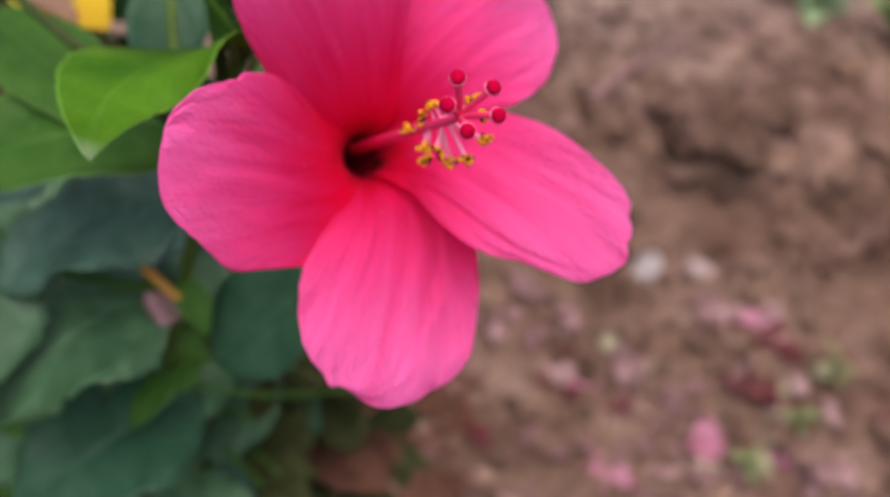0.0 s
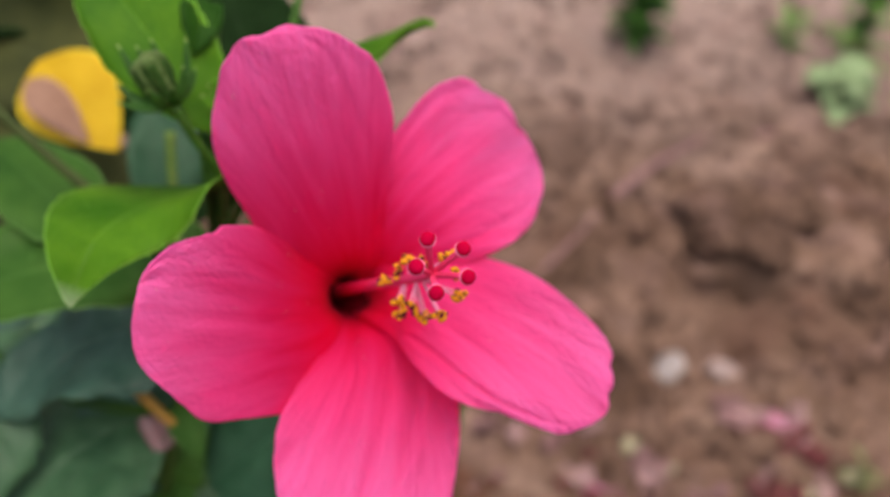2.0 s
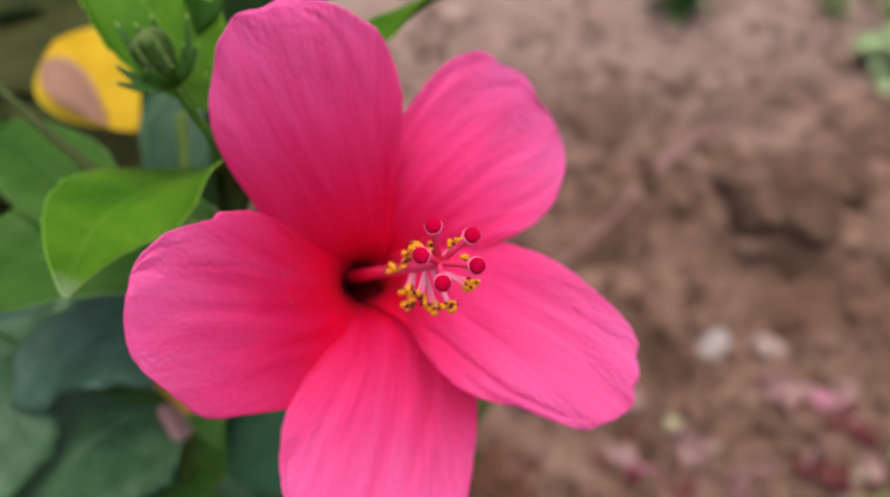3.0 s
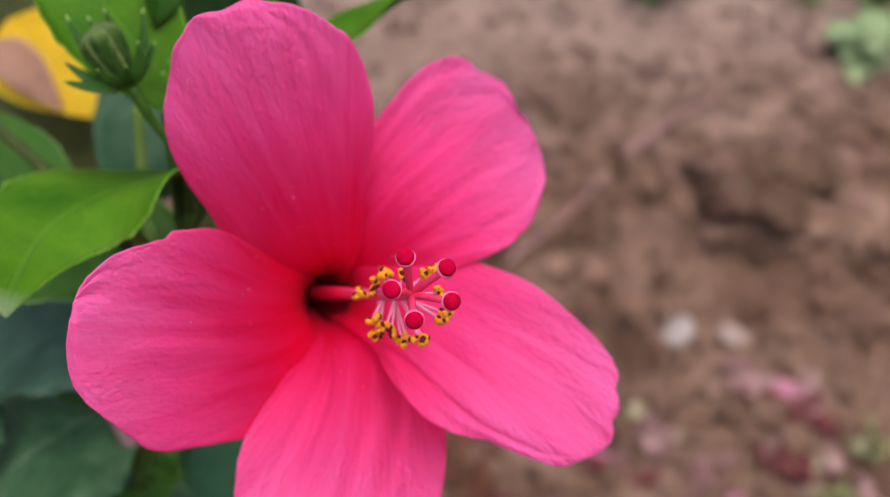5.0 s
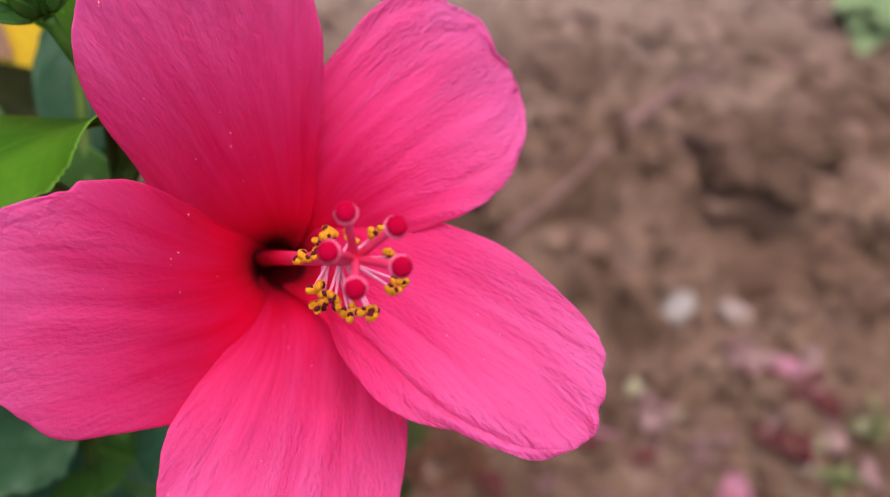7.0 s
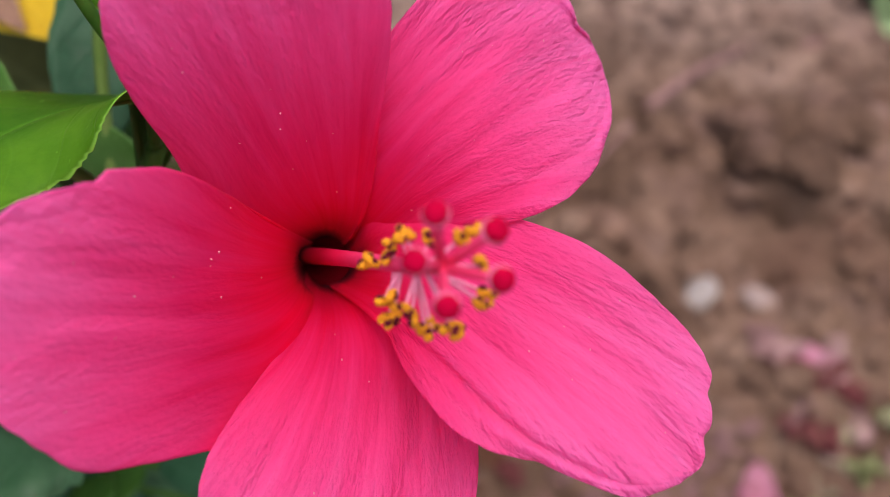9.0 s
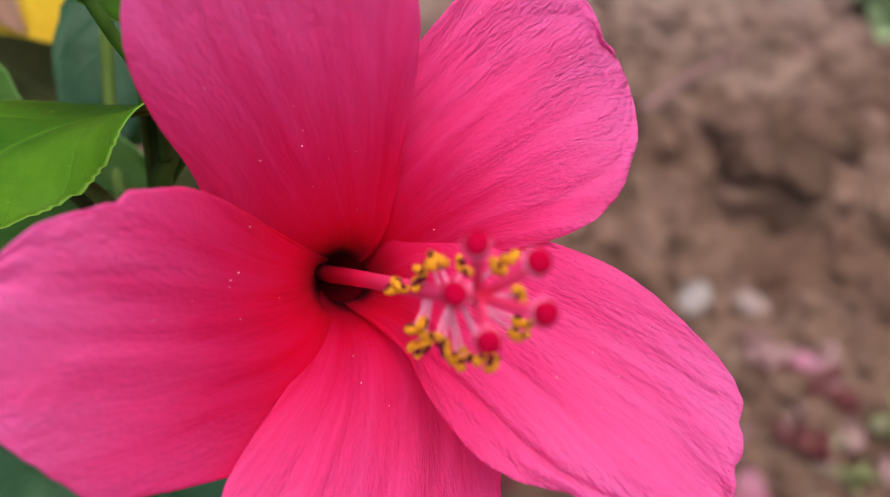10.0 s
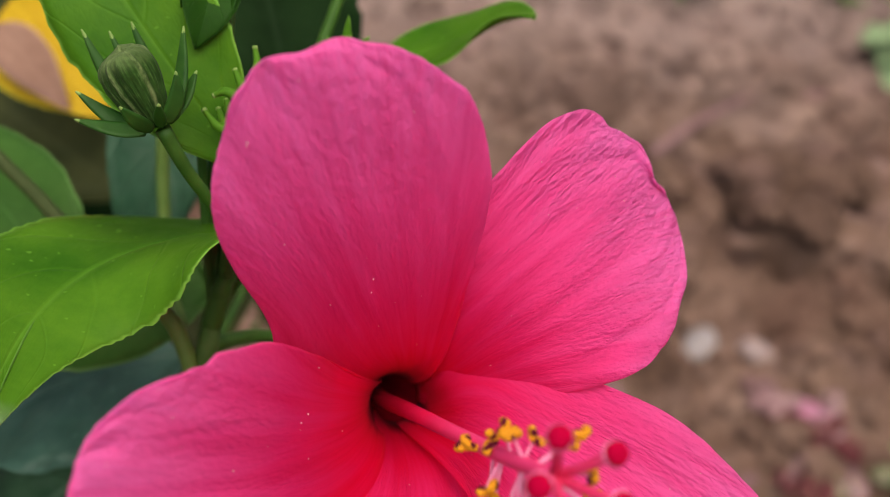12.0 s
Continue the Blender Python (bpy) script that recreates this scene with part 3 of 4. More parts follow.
        p.z += 0.00007 * math.sin(23 * t + seed + 3 * s) * math.sin(math.pi * s) + 0.0009 * noise.noise(Vector((s * 5, t * 3, seed))) * s
        return at(p.x, p.y, p.z)

    def fan(q, t):
        # how far from the throat, and on which ray from it
        s = 1 - (1 - q) ** 1.5
        k = 0 if t > 0 else 1
        h = wide[k] * max(s, 1e-6) ** grow[k] * max(1e-6, 1 - s ** blunt[k]) ** shut[k] / peak[k] + 0.0028 * (1 - s) ** 4
        ahead = s * long
        out = math.hypot(h * t, ahead) / long
        return out * (1 + min(0.0, pale)) + max(0.0, pale) * min(1.0, out / 0.2) * max(0.0, 1 - out), math.atan2(h * t, ahead + 0.005) + seed

    long = (tip - base).length
    rnd = random.Random(int(seed * 10))
    for _ in range(16):
        q, t = rnd.uniform(0.12, 0.9), rnd.uniform(-0.92, 0.92)
        here = Vector(spot(q, t))
        nor = (Vector(spot(q + 0.01, t)) - here).cross(Vector(spot(q, t + 0.01)) - here).normalized()
        dust.append((here + nor * (0.00022 if nor.dot(way(0, 0, 1)) > 0 else -0.00022), rnd.uniform(0.00004, 0.00011), rnd.random()))
    return part("petal", sheet(bmesh.new(), spot, 116, 100, 0.00035, fan), PETAL if rough > 0.5 else PETAL_SMOOTH, parent)


# the green calyx behind the petals
bm = bmesh.new()
tube(bm, [at(-0.0068, -0.0025, -0.0425), at(-0.0074, -0.0022, -0.0445), at(-0.0084, -0.001, -0.0465), at(-0.010, 0.001, -0.0485)],
     (0.0030, 0.0040, 0.0036, 0.0018), 14, 18)
flower = part("flower", bm, BRACT, bush, "wide-open bright pink hibiscus flower, crimson at its throat")


def throat(parent):
    """The deep funnel in which the petals meet, open towards the light."""
    bm = bmesh.new()
    rings, n = [], 36
    for i in range(17):
        q = i / 16
        mid = THROAT + Vector((-0.0085 * q ** 1.4, 0.0004 * q, -0.0045 - 0.0297 * q))
        r = 0.0018 + 0.0067 * (1 - q) ** 2.2
        rings.append([bm.verts.new(at(*(mid + Vector((math.cos(a) * r, math.sin(a) * r, 0.0002 * math.sin(5 * a)))))) for a in (2 * math.pi * j / n for j in range(n))])
    for a, b in zip(rings, rings[1:]):
        for j in range(n):
            bm.faces.new((a[j], b[j], b[(j + 1) % n], a[(j + 1) % n]))
    bm.faces.new(rings[-1])
    part("throat", bm, THROAT_RED, parent, "deep dark crimson throat")


throat(flower)

petal(flower, 100, (-0.0020, 0.0117, 0.0136), (-0.0118, 0.0365, 0.0306), (0.0124, 0.0195), (0.714, 0.794), (3.277, 4.804), (0.681, 0.534), (-0.0003, -0.0008),
      (-0.012, 0.017, -0.010, 0.027, 0.028, -0.022, -0.024, 0.013, 0.011), 0.0022, 0.0006, 1.3, ((-0.70, 0.45, 1.0, 0.0006),), 0.30,
      nicks=((-0.06, 0.040, -0.026), (-0.13, 0.045, 0.042), (-0.20, 0.05, 0.028), (-0.42, 0.06, 0.02), (0.26, 0.015, -0.007), (0.33, 0.015, 0.008)), pale=0.08)
petal(flower, 55, (0.0168, 0.0170, 0.0168), (0.0388, 0.0275, -0.0154), (0.0162, 0.0168), (0.770, 0.631), (6.080, 3.739), (0.486, 0.547), (0.0025, 0.0014),
      (0.020, -0.004, -0.025, 0.032, -0.003, -0.010, 0.025, -0.035, 0.012), 0.0022, 0.0006, 2.3, ((-0.80, 0.35, 1.0, 0.0006), (0.62, 0.45, 1.0, 0.0004), (-0.3, 0.3, 0.9, 0.0004)), 1.0,
      nicks=((0.27, 0.035, -0.050), (0.16, 0.03, 0.015), (0.06, 0.025, -0.020), (0.02, 0.02, 0.010)), pale=0.15)
petal(flower, -28, (0.0167, 0.0011, 0.0131), (0.0469, -0.0258, 0.0115), (0.0142, 0.0132), (0.773, 0.768), (6.935, 3.217), (0.467, 0.618), (-0.0057, 0.0073),
      (-0.010, 0.024, -0.070, 0.055, 0.051, 0.016, -0.067, 0.005, 0.000), 0.0022, 0.0006, 3.3, ((-0.72, 0.25, 1.0, 0.0013), (-0.30, 0.45, 0.95, 0.0004)), 0.55,
      nicks=((0.22, 0.025, 0.014), (0.165, 0.020, -0.020), (0.07, 0.020, -0.030), (-0.24, 0.06, 0.028)), pale=0.16)
petal(flower, -95, (0.0109, -0.0189, 0.0125), (-0.0029, -0.0472, 0.0173), (0.0201, 0.0128), (0.672, 0.762), (4.439, 3.530), (0.507, 0.633), (-0.0058, 0.0032),
      (0.006, 0.009, -0.016, -0.027, 0.004, 0.030, 0.016, -0.031, 0.021), 0.0022, 0.0006, 4.3, ((-0.15, 0.15, 0.8, 0.0006), (0.25, 0.2, 0.8, 0.0007), (0.52, 0.25, 0.95, 0.0008), (-0.5, 0.3, 0.9, 0.0005)), 0.75,
      nicks=((0.02, 0.06, -0.075), (-0.13, 0.05, -0.035), (0.13, 0.05, 0.020), (0.29, 0.08, -0.042)), pale=0.22)
petal(flower, 185, (-0.0084, -0.0085, 0.0212), (-0.0260, -0.0029, 0.0369), (0.0198, 0.0131), (0.617, 0.618), (3.175, 3.147), (0.539, 0.581), (0.0003, -0.0000),
      (0.016, 0.019, -0.088, 0.024, 0.029, 0.046, -0.076, 0.007, 0.019), 0.0022, 0.0006, 5.3, ((0.2, 0.3, 0.9, 0.0004), (-0.25, 0.3, 0.9, 0.0003)), 0.45,
      nicks=((-0.425, 0.020, -0.028), (-0.48, 0.020, 0.020), (-0.58, 0.05, -0.012), (0.20, 0.08, 0.035), (0.57, 0.05, 0.035), (0.42, 0.03, -0.010)), pale=-0.03)

# grains of pollen strewn over the petals
bm = bmesh.new()
for here, r, turn in dust:
    grain = bmesh.ops.create_icosphere(bm, subdivisions=1, radius=r)["verts"]
    bmesh.ops.transform(bm, matrix=Matrix.Translation(here) @ Euler((turn * 6, turn * 9, 0)).to_matrix().to_4x4() @ Matrix.Diagonal((1.0, 1.0 + turn, 0.8, 1.0)), verts=grain)
tagged(part("pollen", bm, GRAIN, flower, "pale pink pollen grains strewn over the petals"), kind="stuff")

# staminal column, styles and stigmas
AXIS = [(-0.0036, -0.0026, -0.027), (0.0004, -0.0027, -0.012), (0.0040, -0.0026, -0.002), (0.0105, -0.0026, 0.017), (0.0160, -0.0026, 0.0315), (0.0186, -0.0024, 0.0385)]
column = part("staminal_column", tube(bmesh.new(), [at(*p) for p in AXIS], (0.0012, 0.0012, 0.0011, 0.0009, 0.00085, 0.0006), 24, 12, 0.05), column_material("column_pink", at(*AXIS[0])), flower, "slender crimson-pink staminal column")
TOP = Vector(AXIS[-1])
for k, (u, v, w) in enumerate(((0.0181, 0.0024, 0.0459), (0.0233, 0.0010, 0.0446), (0.0239, -0.0032, 0.0456), (0.0192, -0.0055, 0.0470), (0.0164, -0.0017, 0.0471))):
    end = Vector((u, v, w))
    bend = TOP.lerp(end, 0.5) + Vector((0, 0, 0.0008))
    style = part("style", tube(bmesh.new(), [at(*TOP), at(*bend), at(*end)], (0.00055, 0.0005, 0.0006), 10, 8), STYLE, column)
    bm = bmesh.new()
    bmesh.ops.create_uvsphere(bm, u_segments=20, v_segments=12, radius=0.00118)
    for vert in bm.verts:
        vert.co *= 1 + 0.07 * noise.noise(vert.co * 1600 + Vector((k, 0, 0)))
        vert.co.z *= 0.62
    face_way = (end - TOP).normalized() + Vector((0, 0, 0.9))
    turn = (AXES @ face_way).to_track_quat("Z", "Y").to_matrix().to_4x4()
    bmesh.ops.transform(bm, matrix=Matrix.Translation(at(*(end + face_way.normalized() * 0.0004))) @ turn, verts=bm.verts)
    part("stigma", bm, STIGMA, flower, "round velvety dark red stigma")
    bm = bmesh.new()
    bmesh.ops.create_uvsphere(bm, u_segments=28, v_segments=8, radius=0.00133)
    for i, vert in enumerate(bm.verts):
        vert.co *= 1 + 0.08 * noise.noise(vert.co * 5200)
        vert.co.z *= 0.30
    bmesh.ops.transform(bm, matrix=Matrix.Translation(at(*(end - face_way.normalized() * 0.0001))) @ turn, verts=bm.verts)
    part("stigma_fringe", bm, FRINGE, flower, "pale pink downy fringe")


def anther(end, k):
    """A pollen sac: a kidney of yellow grains, split by a maroon seam, on a thin pink filament."""
    rnd = random.Random(k)
    end = Vector(end)
    x = 2 + max(0.1, min(0.97, (end.z - 0.012) / 0.028)) * 3
    i = min(int(x), len(AXIS) - 2)
    root = Vector(AXIS[i]).lerp(Vector(AXIS[i + 1]), x - i)
    bow = root.lerp(end, 0.55) + Vector((0, 0, -0.0006))
    thread = part("filament", tube(bmesh.new(), [at(*root), at(*bow), at(*end)], (0.00026, 0.00022, 0.0002), 8, 6), FILAMENT, column)
    turn = Euler((rnd.uniform(-0.9, 0.9), rnd.uniform(-0.9, 0.9), rnd.uniform(0, 6.3))).to_matrix()
    yellow, seam = bmesh.new(), bmesh.new()
    for j in range(13):
        a = -1.25 + 2.5 * j / 12
        p = end + turn @ Vector((0.00090 * math.sin(a), 0.00066 * math.cos(a) - 0.0003, rnd.uniform(-0.0003, 0.0003)))
        r = 0.00042 * rnd.uniform(0.7, 1.25)
        made = bmesh.ops.create_icosphere(yellow, subdivisions=2, radius=r)["verts"]
        for vert in made:
            vert.co = at(*(p + vert.co * (1 + 0.25 * noise.noise(vert.co * 3000 + p * 900))))
    for side in (-1, 1):
        made = bmesh.ops.create_icosphere(seam, subdivisions=2, radius=0.00046)["verts"]
        for vert in made:
            vert.co = at(*(end + turn @ Vector((vert.co.x * 1.1 + side * 0.00052, vert.co.y * 0.8 - 0.00020 * side, vert.co.z * 0.8 + 0.00024))))
    part("anther", yellow, POLLEN, flower, "yellow pollen-covered anther")
    part("anther_seam", seam, ANTHER_DARK, flower, "dark maroon seam")


SACS = ((0.0111, -0.0023, 0.0229), (0.0130, -0.0010, 0.0275), (0.0150, 0.0003, 0.0320), (0.0175, 0.0001, 0.0312), (0.0206, 0.0003, 0.0350),
        (0.0223, -0.0023, 0.0375), (0.0227, -0.0060, 0.0345), (0.0202, -0.0088, 0.0338), (0.0178, -0.0092, 0.0306), (0.0137, -0.0083, 0.0280),
        (0.0128, -0.0060, 0.0283), (0.0149, -0.0070, 0.0320))
for k, sac in enumerate(SACS):
    anther(sac, k)
    rnd = random.Random(100 + k)
    if k not in (3, 5):
        anther(Vector(sac) + Vector((rnd.uniform(-0.0011, 0.0011), rnd.uniform(-0.0011, 0.0011), rnd.uniform(-0.003, 0.0))), 50 + k)

# ---- bud on its stalk ----
part("bud_stalk", tube(bmesh.new(), [at(-0.0297, 0.0325, -0.001), at(-0.0272, 0.0275, -0.005), at(-0.0235, 0.0205, -0.014), at(-0.0258, 0.0130, -0.0295)],
                       (0.0011, 0.0009, 0.0009, 0.0011), 18, 9), STEM, bush)


def girth(s):
    """Breadth of a bud from its foot to its blunt top."""
    return (0.40 + 0.62 * math.sin(math.pi / 2 * min(1.0, s / 0.7))) * (1 - 0.16 * max(0.0, (s - 0.7) / 0.3) ** 2) * max(0.0, 1 - s ** 14) ** 0.6


def bud(parent, foot, top, radius, tips):
    foot, top = Vector(foot), Vector(top)
    long = (top - foot).length
    z = (top - foot).normalized()
    x = z.orthogonal().normalized()
    y = z.cross(x)
    bm = bmesh.new()
    uv = bm.loops.layers.uv.new("UVMap")
    rings, n, m = [], 90, 34
    for i in range(m + 1):
        s = i / m
        r = radius * girth(s) + 0.0002
        row = []
        for j in range(n):
            a = 2 * math.pi * j / n
            # five sepals folded edge to edge, each with a keel
            fold = (j * 5 / n + 0.25 * s) % 1.0
            keel = 1 - abs(2 * fold - 1)
            ridge = 0.84 + 0.22 * keel ** 1.4 + 0.13 * math.exp(-(min(fold, 1 - fold) / 0.045) ** 2) + 0.035 * math.sin(fold * 31) * s
            ridge += 0.05 * noise.noise(Vector((math.cos(a) * 4, math.sin(a) * 4, s * 5)))
            p = foot + z * long * (s + 0.05 * math.cos(a - 2.2) * s * s) + (x * math.cos(a) + y * math.sin(a)) * r * ridge
            row.append(bm.verts.new(at(*p)))
        rings.append(row)
    for i in range(m):
        for j in range(n):
            f = bm.faces.new((rings[i][j], rings[i][(j + 1) % n], rings[i + 1][(j + 1) % n], rings[i + 1][j]))
            for loop, (di, dj) in zip(f.loops, ((0, 0), (0, 1), (1, 1), (1, 0))):
                loop[uv].uv = ((j + dj) * 5 / n + 0.25 * (i + di) / m, (i + di) / m)
    bm.faces.new(rings[0][::-1]), bm.faces.new(rings[-1])
    body = part("bud", bm, BUD, parent, "closed downy green flower bud with ribbed sepals")
    for tip in tips:
        tip = Vector(tip)
        out = (tip - foot) - z * (tip - foot).dot(z)
        out = out.normalized()
        reach = (tip - foot).length
        knee = foot + out * min(radius * 1.12, reach * 0.5) + z * (tip - foot).dot(z) * 0.35

        side, flat = z.cross(out), Vector((0, 0, 1)).cross(tip - foot).normalized()
        side = (side * 0.5 + flat * (0.87 if side.dot(flat) > 0 else -0.87)).normalized()

        def spot(s, t, out=out, knee=knee, tip=tip, reach=reach, side=side):
            root = foot - z * 0.0004 + out * radius * 0.42
            p = root * (1 - s) ** 2 + knee * 2 * s * (1 - s) + tip * s * s + (out * 0.04 - z * 0.04) * reach * math.sin(math.pi * s)
            h = min(0.00115, reach * 0.14) * (math.sin(math.pi * min(1.0, 0.22 + 0.78 * s ** 0.9)) ** 0.8 + 0.04)
            return at(*(p + side * h * t + (out * 0.35 + z * 0.35) * h * t * t))

        bract = part("bract", sheet(bmesh.new(), spot, 18, 8, 0.0005), BRACT, body)
        tipbm = bmesh.new()
        tube(tipbm, [spot(0.91, 0), spot(0.96, 0), spot(1.01, 0)], (0.00016, 0.00027, 0.00012), 8, 8)
        part("bract_tip", tipbm, BRACT_TIP, body)


bud(bush, (-0.0304, 0.0330, 0.0), (-0.0350, 0.0421, 0.0022), 0.0035,
    ((-0.0408, 0.0447, -0.001), (-0.0378, 0.0450, -0.003), (-0.0350, 0.0464, -0.003), (-0.0277, 0.0458, -0.001), (-0.0275, 0.0394, 0.003),
     (-0.0408, 0.0366, 0.0), (-0.0398, 0.0327, 0.003), (-0.0334, 0.0342, 0.0062), (-0.0288, 0.0349, 0.0055), (-0.0262, 0.0405, -0.003)))

# ---- stems ----
STEM_LINE = glide([(-0.09, 0.14, -0.01), (-0.088, 0.125, 0.2), (-0.085, 0.09, 0.38), at(-0.0640, -0.0660, -0.135), at(-0.0460, -0.0225, -0.085), at(-0.0305, -0.0040, -0.036), at(-0.0280, 0.0060, -0.0318)], 56)
part("stem", tube(bmesh.new(), STEM_LINE, (0.0056, 0.0046, 0.0032, 0.0018, 0.0017, 0.0018, 0.0015), 56, 10, 0.12), STEM_OLIVE, bush, "olive lower stem")
part("stem", tube(bmesh.new(), [at(-0.0282, 0.0050, -0.0320), at(-0.0270, 0.0095, -0.0308), at(-0.0255, 0.0145, -0.030), at(-0.020, 0.040, -0.038)], (0.0016, 0.0017, 0.0016, 0.0012), 24, 10, 0.12), STEM, bush)
part("branch", tube(bmesh.new(), [at(-0.0300, -0.004, -0.031), at(-0.0335, 0.0050, -0.030), at(-0.0395, 0.0100, -0.029), at(-0.050, 0.013, -0.032)], (0.0013, 0.0014, 0.0011, 0.0007), 14, 9, 0.1), STEM_PALE, bush)
part("branch", tube(bmesh.new(), [at(-0.0255, 0.0145, -0.031), at(-0.020, 0.030, -0.040), at(-0.0146, 0.0504, -0.042), at(-0.0106, 0.0660, -0.042), at(-0.008, 0.10, -0.045)], (0.0012, 0.0011, 0.0010, 0.001, 0.0007), 18, 9), STEM, bush)
part("flower_stalk", tube(bmesh.new(), [at(-0.010, 0.001, -0.0480), at(-0.016, 0.002, -0.049), at(-0.023, 0.003, -0.042), at(-0.0280, 0.002, -0.032)], (0.0014, 0.0012, 0.0012, 0.0013), 14, 9), STEM, bush)

# ---- leaves round the flower ----
leaf(bush, LEAF_TIPPED, at(-0.0194, 0.0204, -0.0198), at(-0.0448, -0.0072, 0.0171), 0.0399, way(0.361, 0.932, -0.021), arch=0.046, fold=0.05, curl=-0.031, serrate=0.055, full=0.408, ripple=0.008,
     bow=way(-0.0112, 0.0029, -0.0065), petiole=[at(-0.0194, 0.0204, -0.0198), at(-0.0215, 0.0185, -0.024), at(-0.0255, 0.016, -0.028)], ns=64, nt=18, seed=1, label="fresh bright green toothed leaf with sky sheen painted on its tip")
leaf(bush, LEAF_BRIGHT, at(-0.0211, 0.0291, -0.0143), at(-0.0536, 0.0731, -0.0147), 0.0225, way(0.123, 0.0, 0.992), arch=0.043, fold=0.08, seed=2, full=0.9, bow=way(-0.002, 0.001, 0.0009),
     petiole=[at(-0.0211, 0.0291, -0.0143), at(-0.0235, 0.022, -0.022), at(-0.0255, 0.0145, -0.030)], ns=40, nt=12)
leaf(bush, LEAF_BRIGHT, at(-0.0049, 0.0505, -0.0556), at(0.0191, 0.0581, -0.0277), 0.0183, way(-0.087, 0.693, 0.715), arch=0.085, fold=0.05, curl=0.096, seed=3, full=0.666, bow=way(0.0045, 0.0, -0.0071),
     petiole=[at(-0.0049, 0.0505, -0.0556), at(-0.010, 0.047, -0.050), at(-0.0160, 0.046, -0.043)], ns=36, nt=12)
leaf(bush, LEAF_MID, at(-0.092, 0.038, -0.072), at(-0.0500, -0.0020, -0.054), 0.026, way(-0.1, 0.75, 0.62), arch=0.06, fold=0.20, seed=4, ns=36, nt=12,
     petiole=[at(-0.092, 0.038, -0.072), at(-0.104, 0.052, -0.080), at(-0.120, 0.074, -0.090)])
part("branch", tube(bmesh.new(), [at(-0.100, 0.058, -0.054), at(-0.076, 0.0365, -0.050), at(-0.060, 0.0225, -0.048), at(-0.040, 0.006, -0.038)], (0.0011, 0.0012, 0.0013, 0.0013), 16, 8, 0.1), STEM_BROWN, bush)
leaf(bush, LEAF_MID, at(-0.034, 0.010, -0.060), at(-0.106, -0.004, -0.050), 0.034, way(-0.1, 0.55, 0.83), arch=0.06, fold=0.10, curl=0.05, ripple=0.03, full=0.75, seed=5, ns=40, nt=14)
part("cut_stalk", tube(bmesh.new(), [at(-0.0443, 0.0385, -0.060), at(-0.0440, 0.028, -0.061), at(-0.0420, 0.012, -0.060), at(-0.036, 0.004, -0.045)], (0.0013, 0.0012, 0.0012, 0.0012), 14, 9), STEM_PALE, bush)
leaf(bush, LEAF_TEAL, at(-0.048, 0.058, -0.085), at(-0.052, 0.008, -0.075), 0.021, way(0.3, 0.0, 0.95), arch=0.05, fold=0.10, seed=6)
leaf(bush, LEAF_SHADED, at(-0.024, 0.042, -0.10), at(-0.042, 0.100, -0.105), 0.038, way(0.1, 0.2, 0.95), arch=0.05, fold=0.1, seed=7)
leaf(bush, LEAF_YELLOW, at(-0.1090, 0.0795, -0.154), at(-0.0815, 0.0490, -0.150), 0.034, way(0.1, 0.2, 0.95), arch=0.06, fold=0.06, seed=8, full=0.8, serrate=0.02, ns=40, nt=14, rib=False, label="fading yellow leaf with a pinkish-brown patch")
leaf(bush, LEAF_OLIVE, at(-0.165, 0.112, -0.195), at(-0.092, 0.072, -0.185), 0.065, way(0.1, 0.3, 0.95), arch=0.05, fold=0.1, seed=19, serrate=0.05)
leaf(bush, LEAF_OLIVE, at(-0.150, 0.070, -0.185), at(-0.080, 0.030, -0.175), 0.060, way(0.1, 0.3, 0.95), arch=0.05, fold=0.1, seed=18, serrate=0.05)
leaf(bush, LEAF_ROT, at(-0.1100, 0.0715, -0.147), at(-0.0893, 0.0503, -0.145), 0.0135, way(0.1, 0.2, 0.95), arch=0.08, fold=0.08, seed=8, full=0.75, rib=False, serrate=0.02, label="pinkish-brown withered leaf")
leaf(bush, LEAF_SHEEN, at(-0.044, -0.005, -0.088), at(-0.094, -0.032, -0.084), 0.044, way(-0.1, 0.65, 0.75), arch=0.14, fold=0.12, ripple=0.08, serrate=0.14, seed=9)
leaf(bush, LEAF_DARK, at(-0.056, -0.030, -0.108), at(-0.102, -0.068, -0.099), 0.050, way(-0.3, 0.5, 0.85), arch=0.14, fold=0.12, ripple=0.08, serrate=0.14, seed=10)
leaf(bush, LEAF_TEAL, at(-0.054, -0.066, -0.138), at(-0.112, -0.104, -0.125), 0.048, way(0.1, 0.6, 0.8), arch=0.12, fold=0.12, ripple=0.05, serrate=0.14, seed=11)
leaf(bush, LEAF_DARK, at(-0.098, -0.020, -0.095), at(-0.112, -0.066, -0.085), 0.034, way(0.4, 0.4, 0.8), arch=0.12, fold=0.12, ripple=0.04, serrate=0.14, seed=13)


def wilt(s, t):
    p = Vector((-0.0560, -0.0370, -0.094)) + Vector((0.009 * (s - 0.5) + 0.001 * t, 0.010 * (s - 0.5) * -0.6 + 0.004 * t * math.sin(math.pi * (0.1 + 0.8 * s)), 0.002 * math.sin(5 * s + 2 * t)))
    return at(*p)


